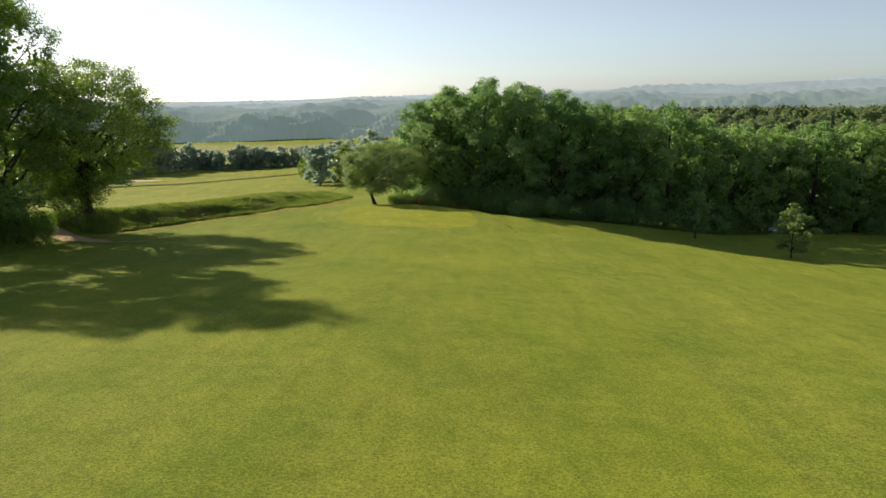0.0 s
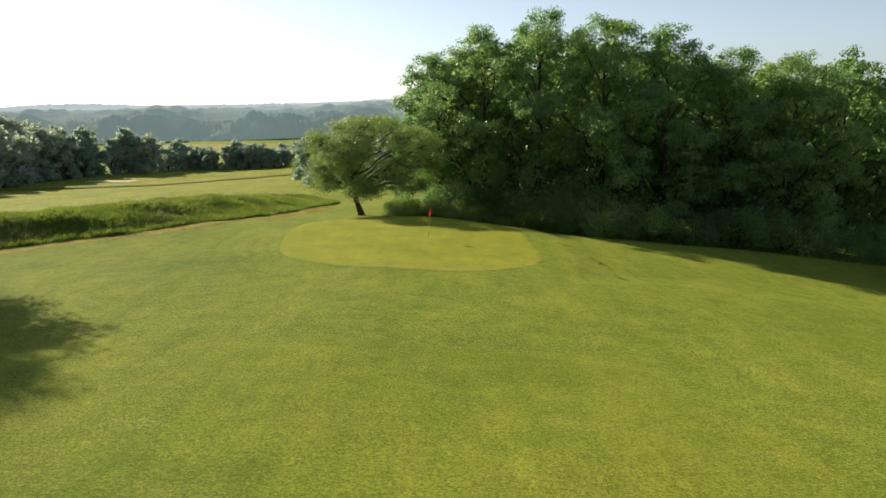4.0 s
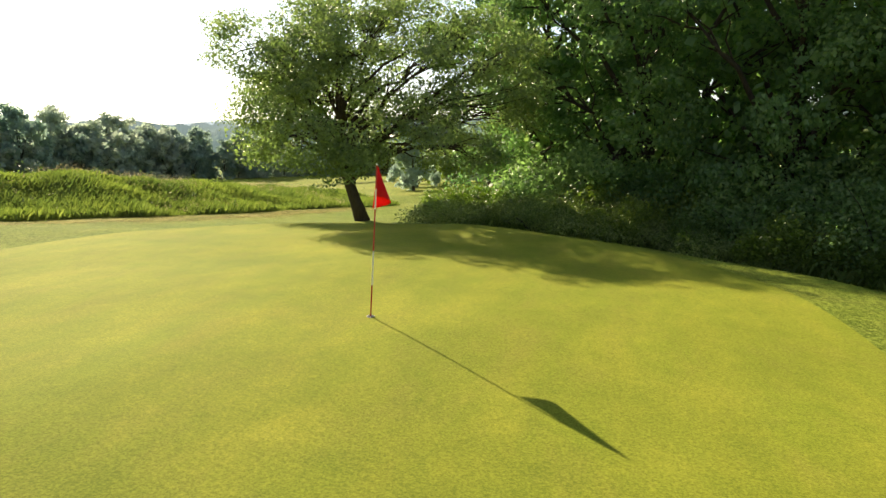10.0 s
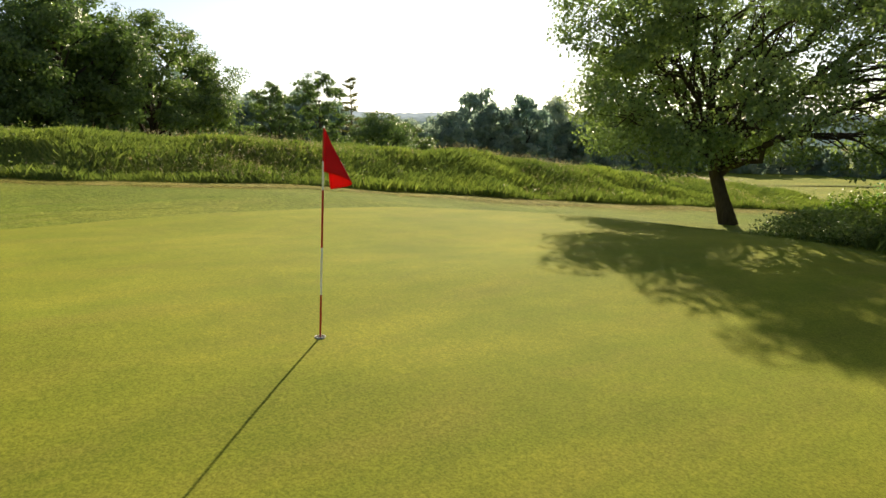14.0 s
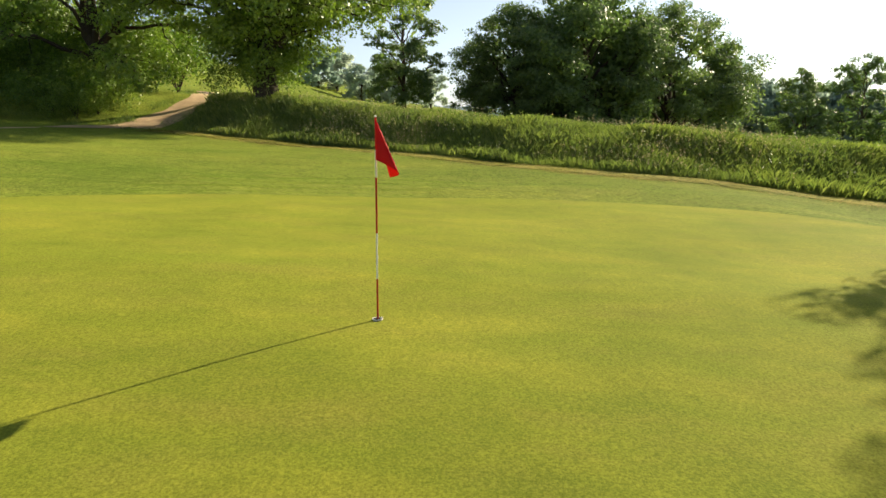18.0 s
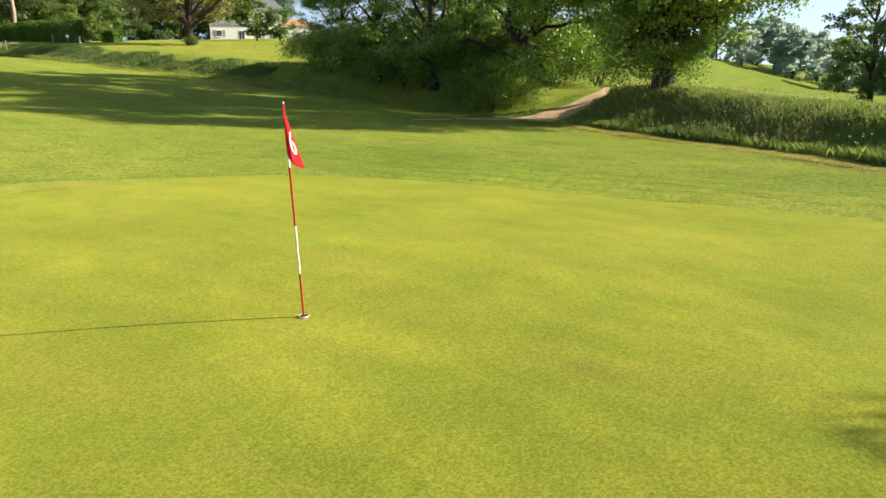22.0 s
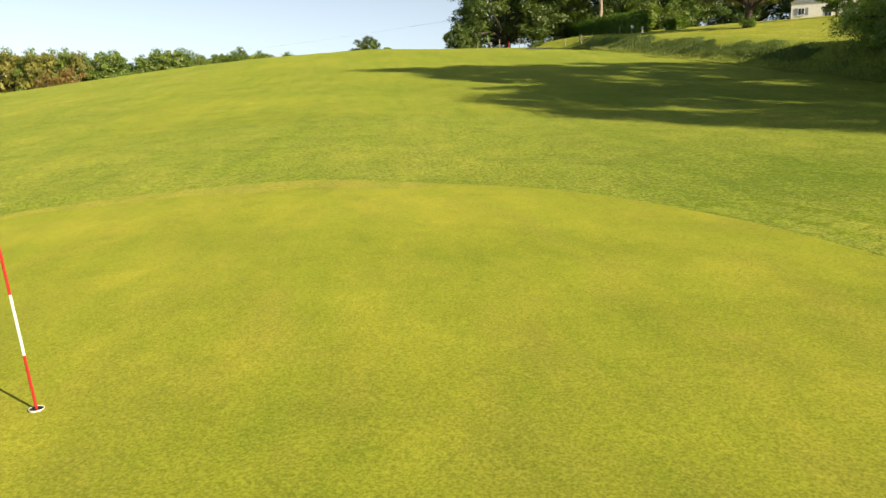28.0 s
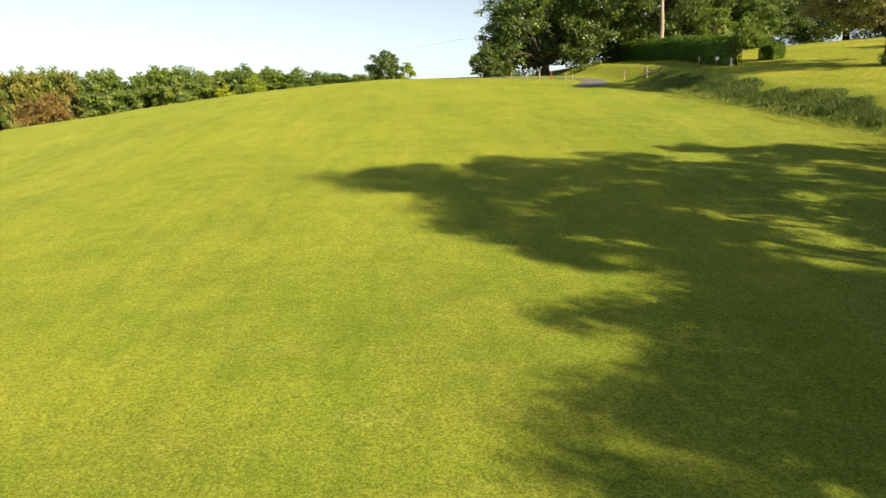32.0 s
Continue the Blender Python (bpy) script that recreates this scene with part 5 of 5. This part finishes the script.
def fringe_points(g, n):
    a = g.uniform(0, 2 * math.pi, n)
    r = green_reach(a) + .02 + np.abs(g.normal(0, .22, n))
    return MID[0] + r * np.cos(a), MID[1] + r * np.sin(a)


tall_grass("green_fringe", "short coarse grass fringing the putting green", 5000, fringe_points, .02, .045, 9)


def along(line, wide, clump, keep=.1):
    """Points scattered in uneven clumps along a line."""
    line = np.array(line)

    def pick(g, n):
        t = g.uniform(0, len(line) - 1, n)
        t = t[np.sin(t * clump) + .7 * np.sin(t * clump * 2.7 + 1) + g.normal(0, .5, n) > keep]
        q = np.arange(len(line))
        x, y = np.interp(t, q, line[:, 0]), np.interp(t, q, line[:, 1])
        return x + .12 * np.sin(t * 9) + g.normal(0, wide, len(t)), y + g.normal(0, wide, len(t))
    return pick


tall_grass("turf_lip", "ragged lip of broken turf east of the green", 4200, along([(4.4, 91.2), (5.9, 89.2), (6.5, 86.6), (6.9, 84.9), (6.95, 82.4), (7.2, 80.6)], .1, 5.0, -.8), .03, .075, 11)
tall_grass("turf_furrow", "thin rough furrow in the grass west of the green", 2600, along([(-18.6, 84.5), (-17.9, 86.8), (-17.2, 88.9), (-16.4, 91.2), (-15.6, 93.6), (-14.4, 95.6)], .06, 4.3, -.5), .025, .06, 12)


def lawn_bank(g, n):
    """The low bank below the lawn, from its foot up to its brow."""
    y = g.uniform(-13, 37, n)
    d = g.uniform(0, 1, n) ** .9 * (2.3 + .6 * np.sin(y * .5) + .4 * np.sin(y * 1.3 + 1)) + .25 + .2 * np.sin(y * 2.1)
    return np.interp(y, [-13, -5, 2.4, 8.5, 13, 21, 27, 37], [-35.9, -37.7, -38.1, -38.6, -39.4, -40.2, -41.0, -41.6]) - d, y


tall_grass("rank_grass", "rank dark grass on the low bank below the lawn", 20000, lawn_bank, .12, .46, 14)
path_line = [(-35.6, 69.2), (-38.0, 70.4), (-42, 71.4), (-47, 71.4), (-54, 69)]
for k_ in (-1.9, 1.8):
    tall_grass("path_edge_grass", "rough grass along the edge of the dirt path", 900, along([(x, y + k_) for x, y in path_line], .28, 6.0, -.6), .08, .3, 13)
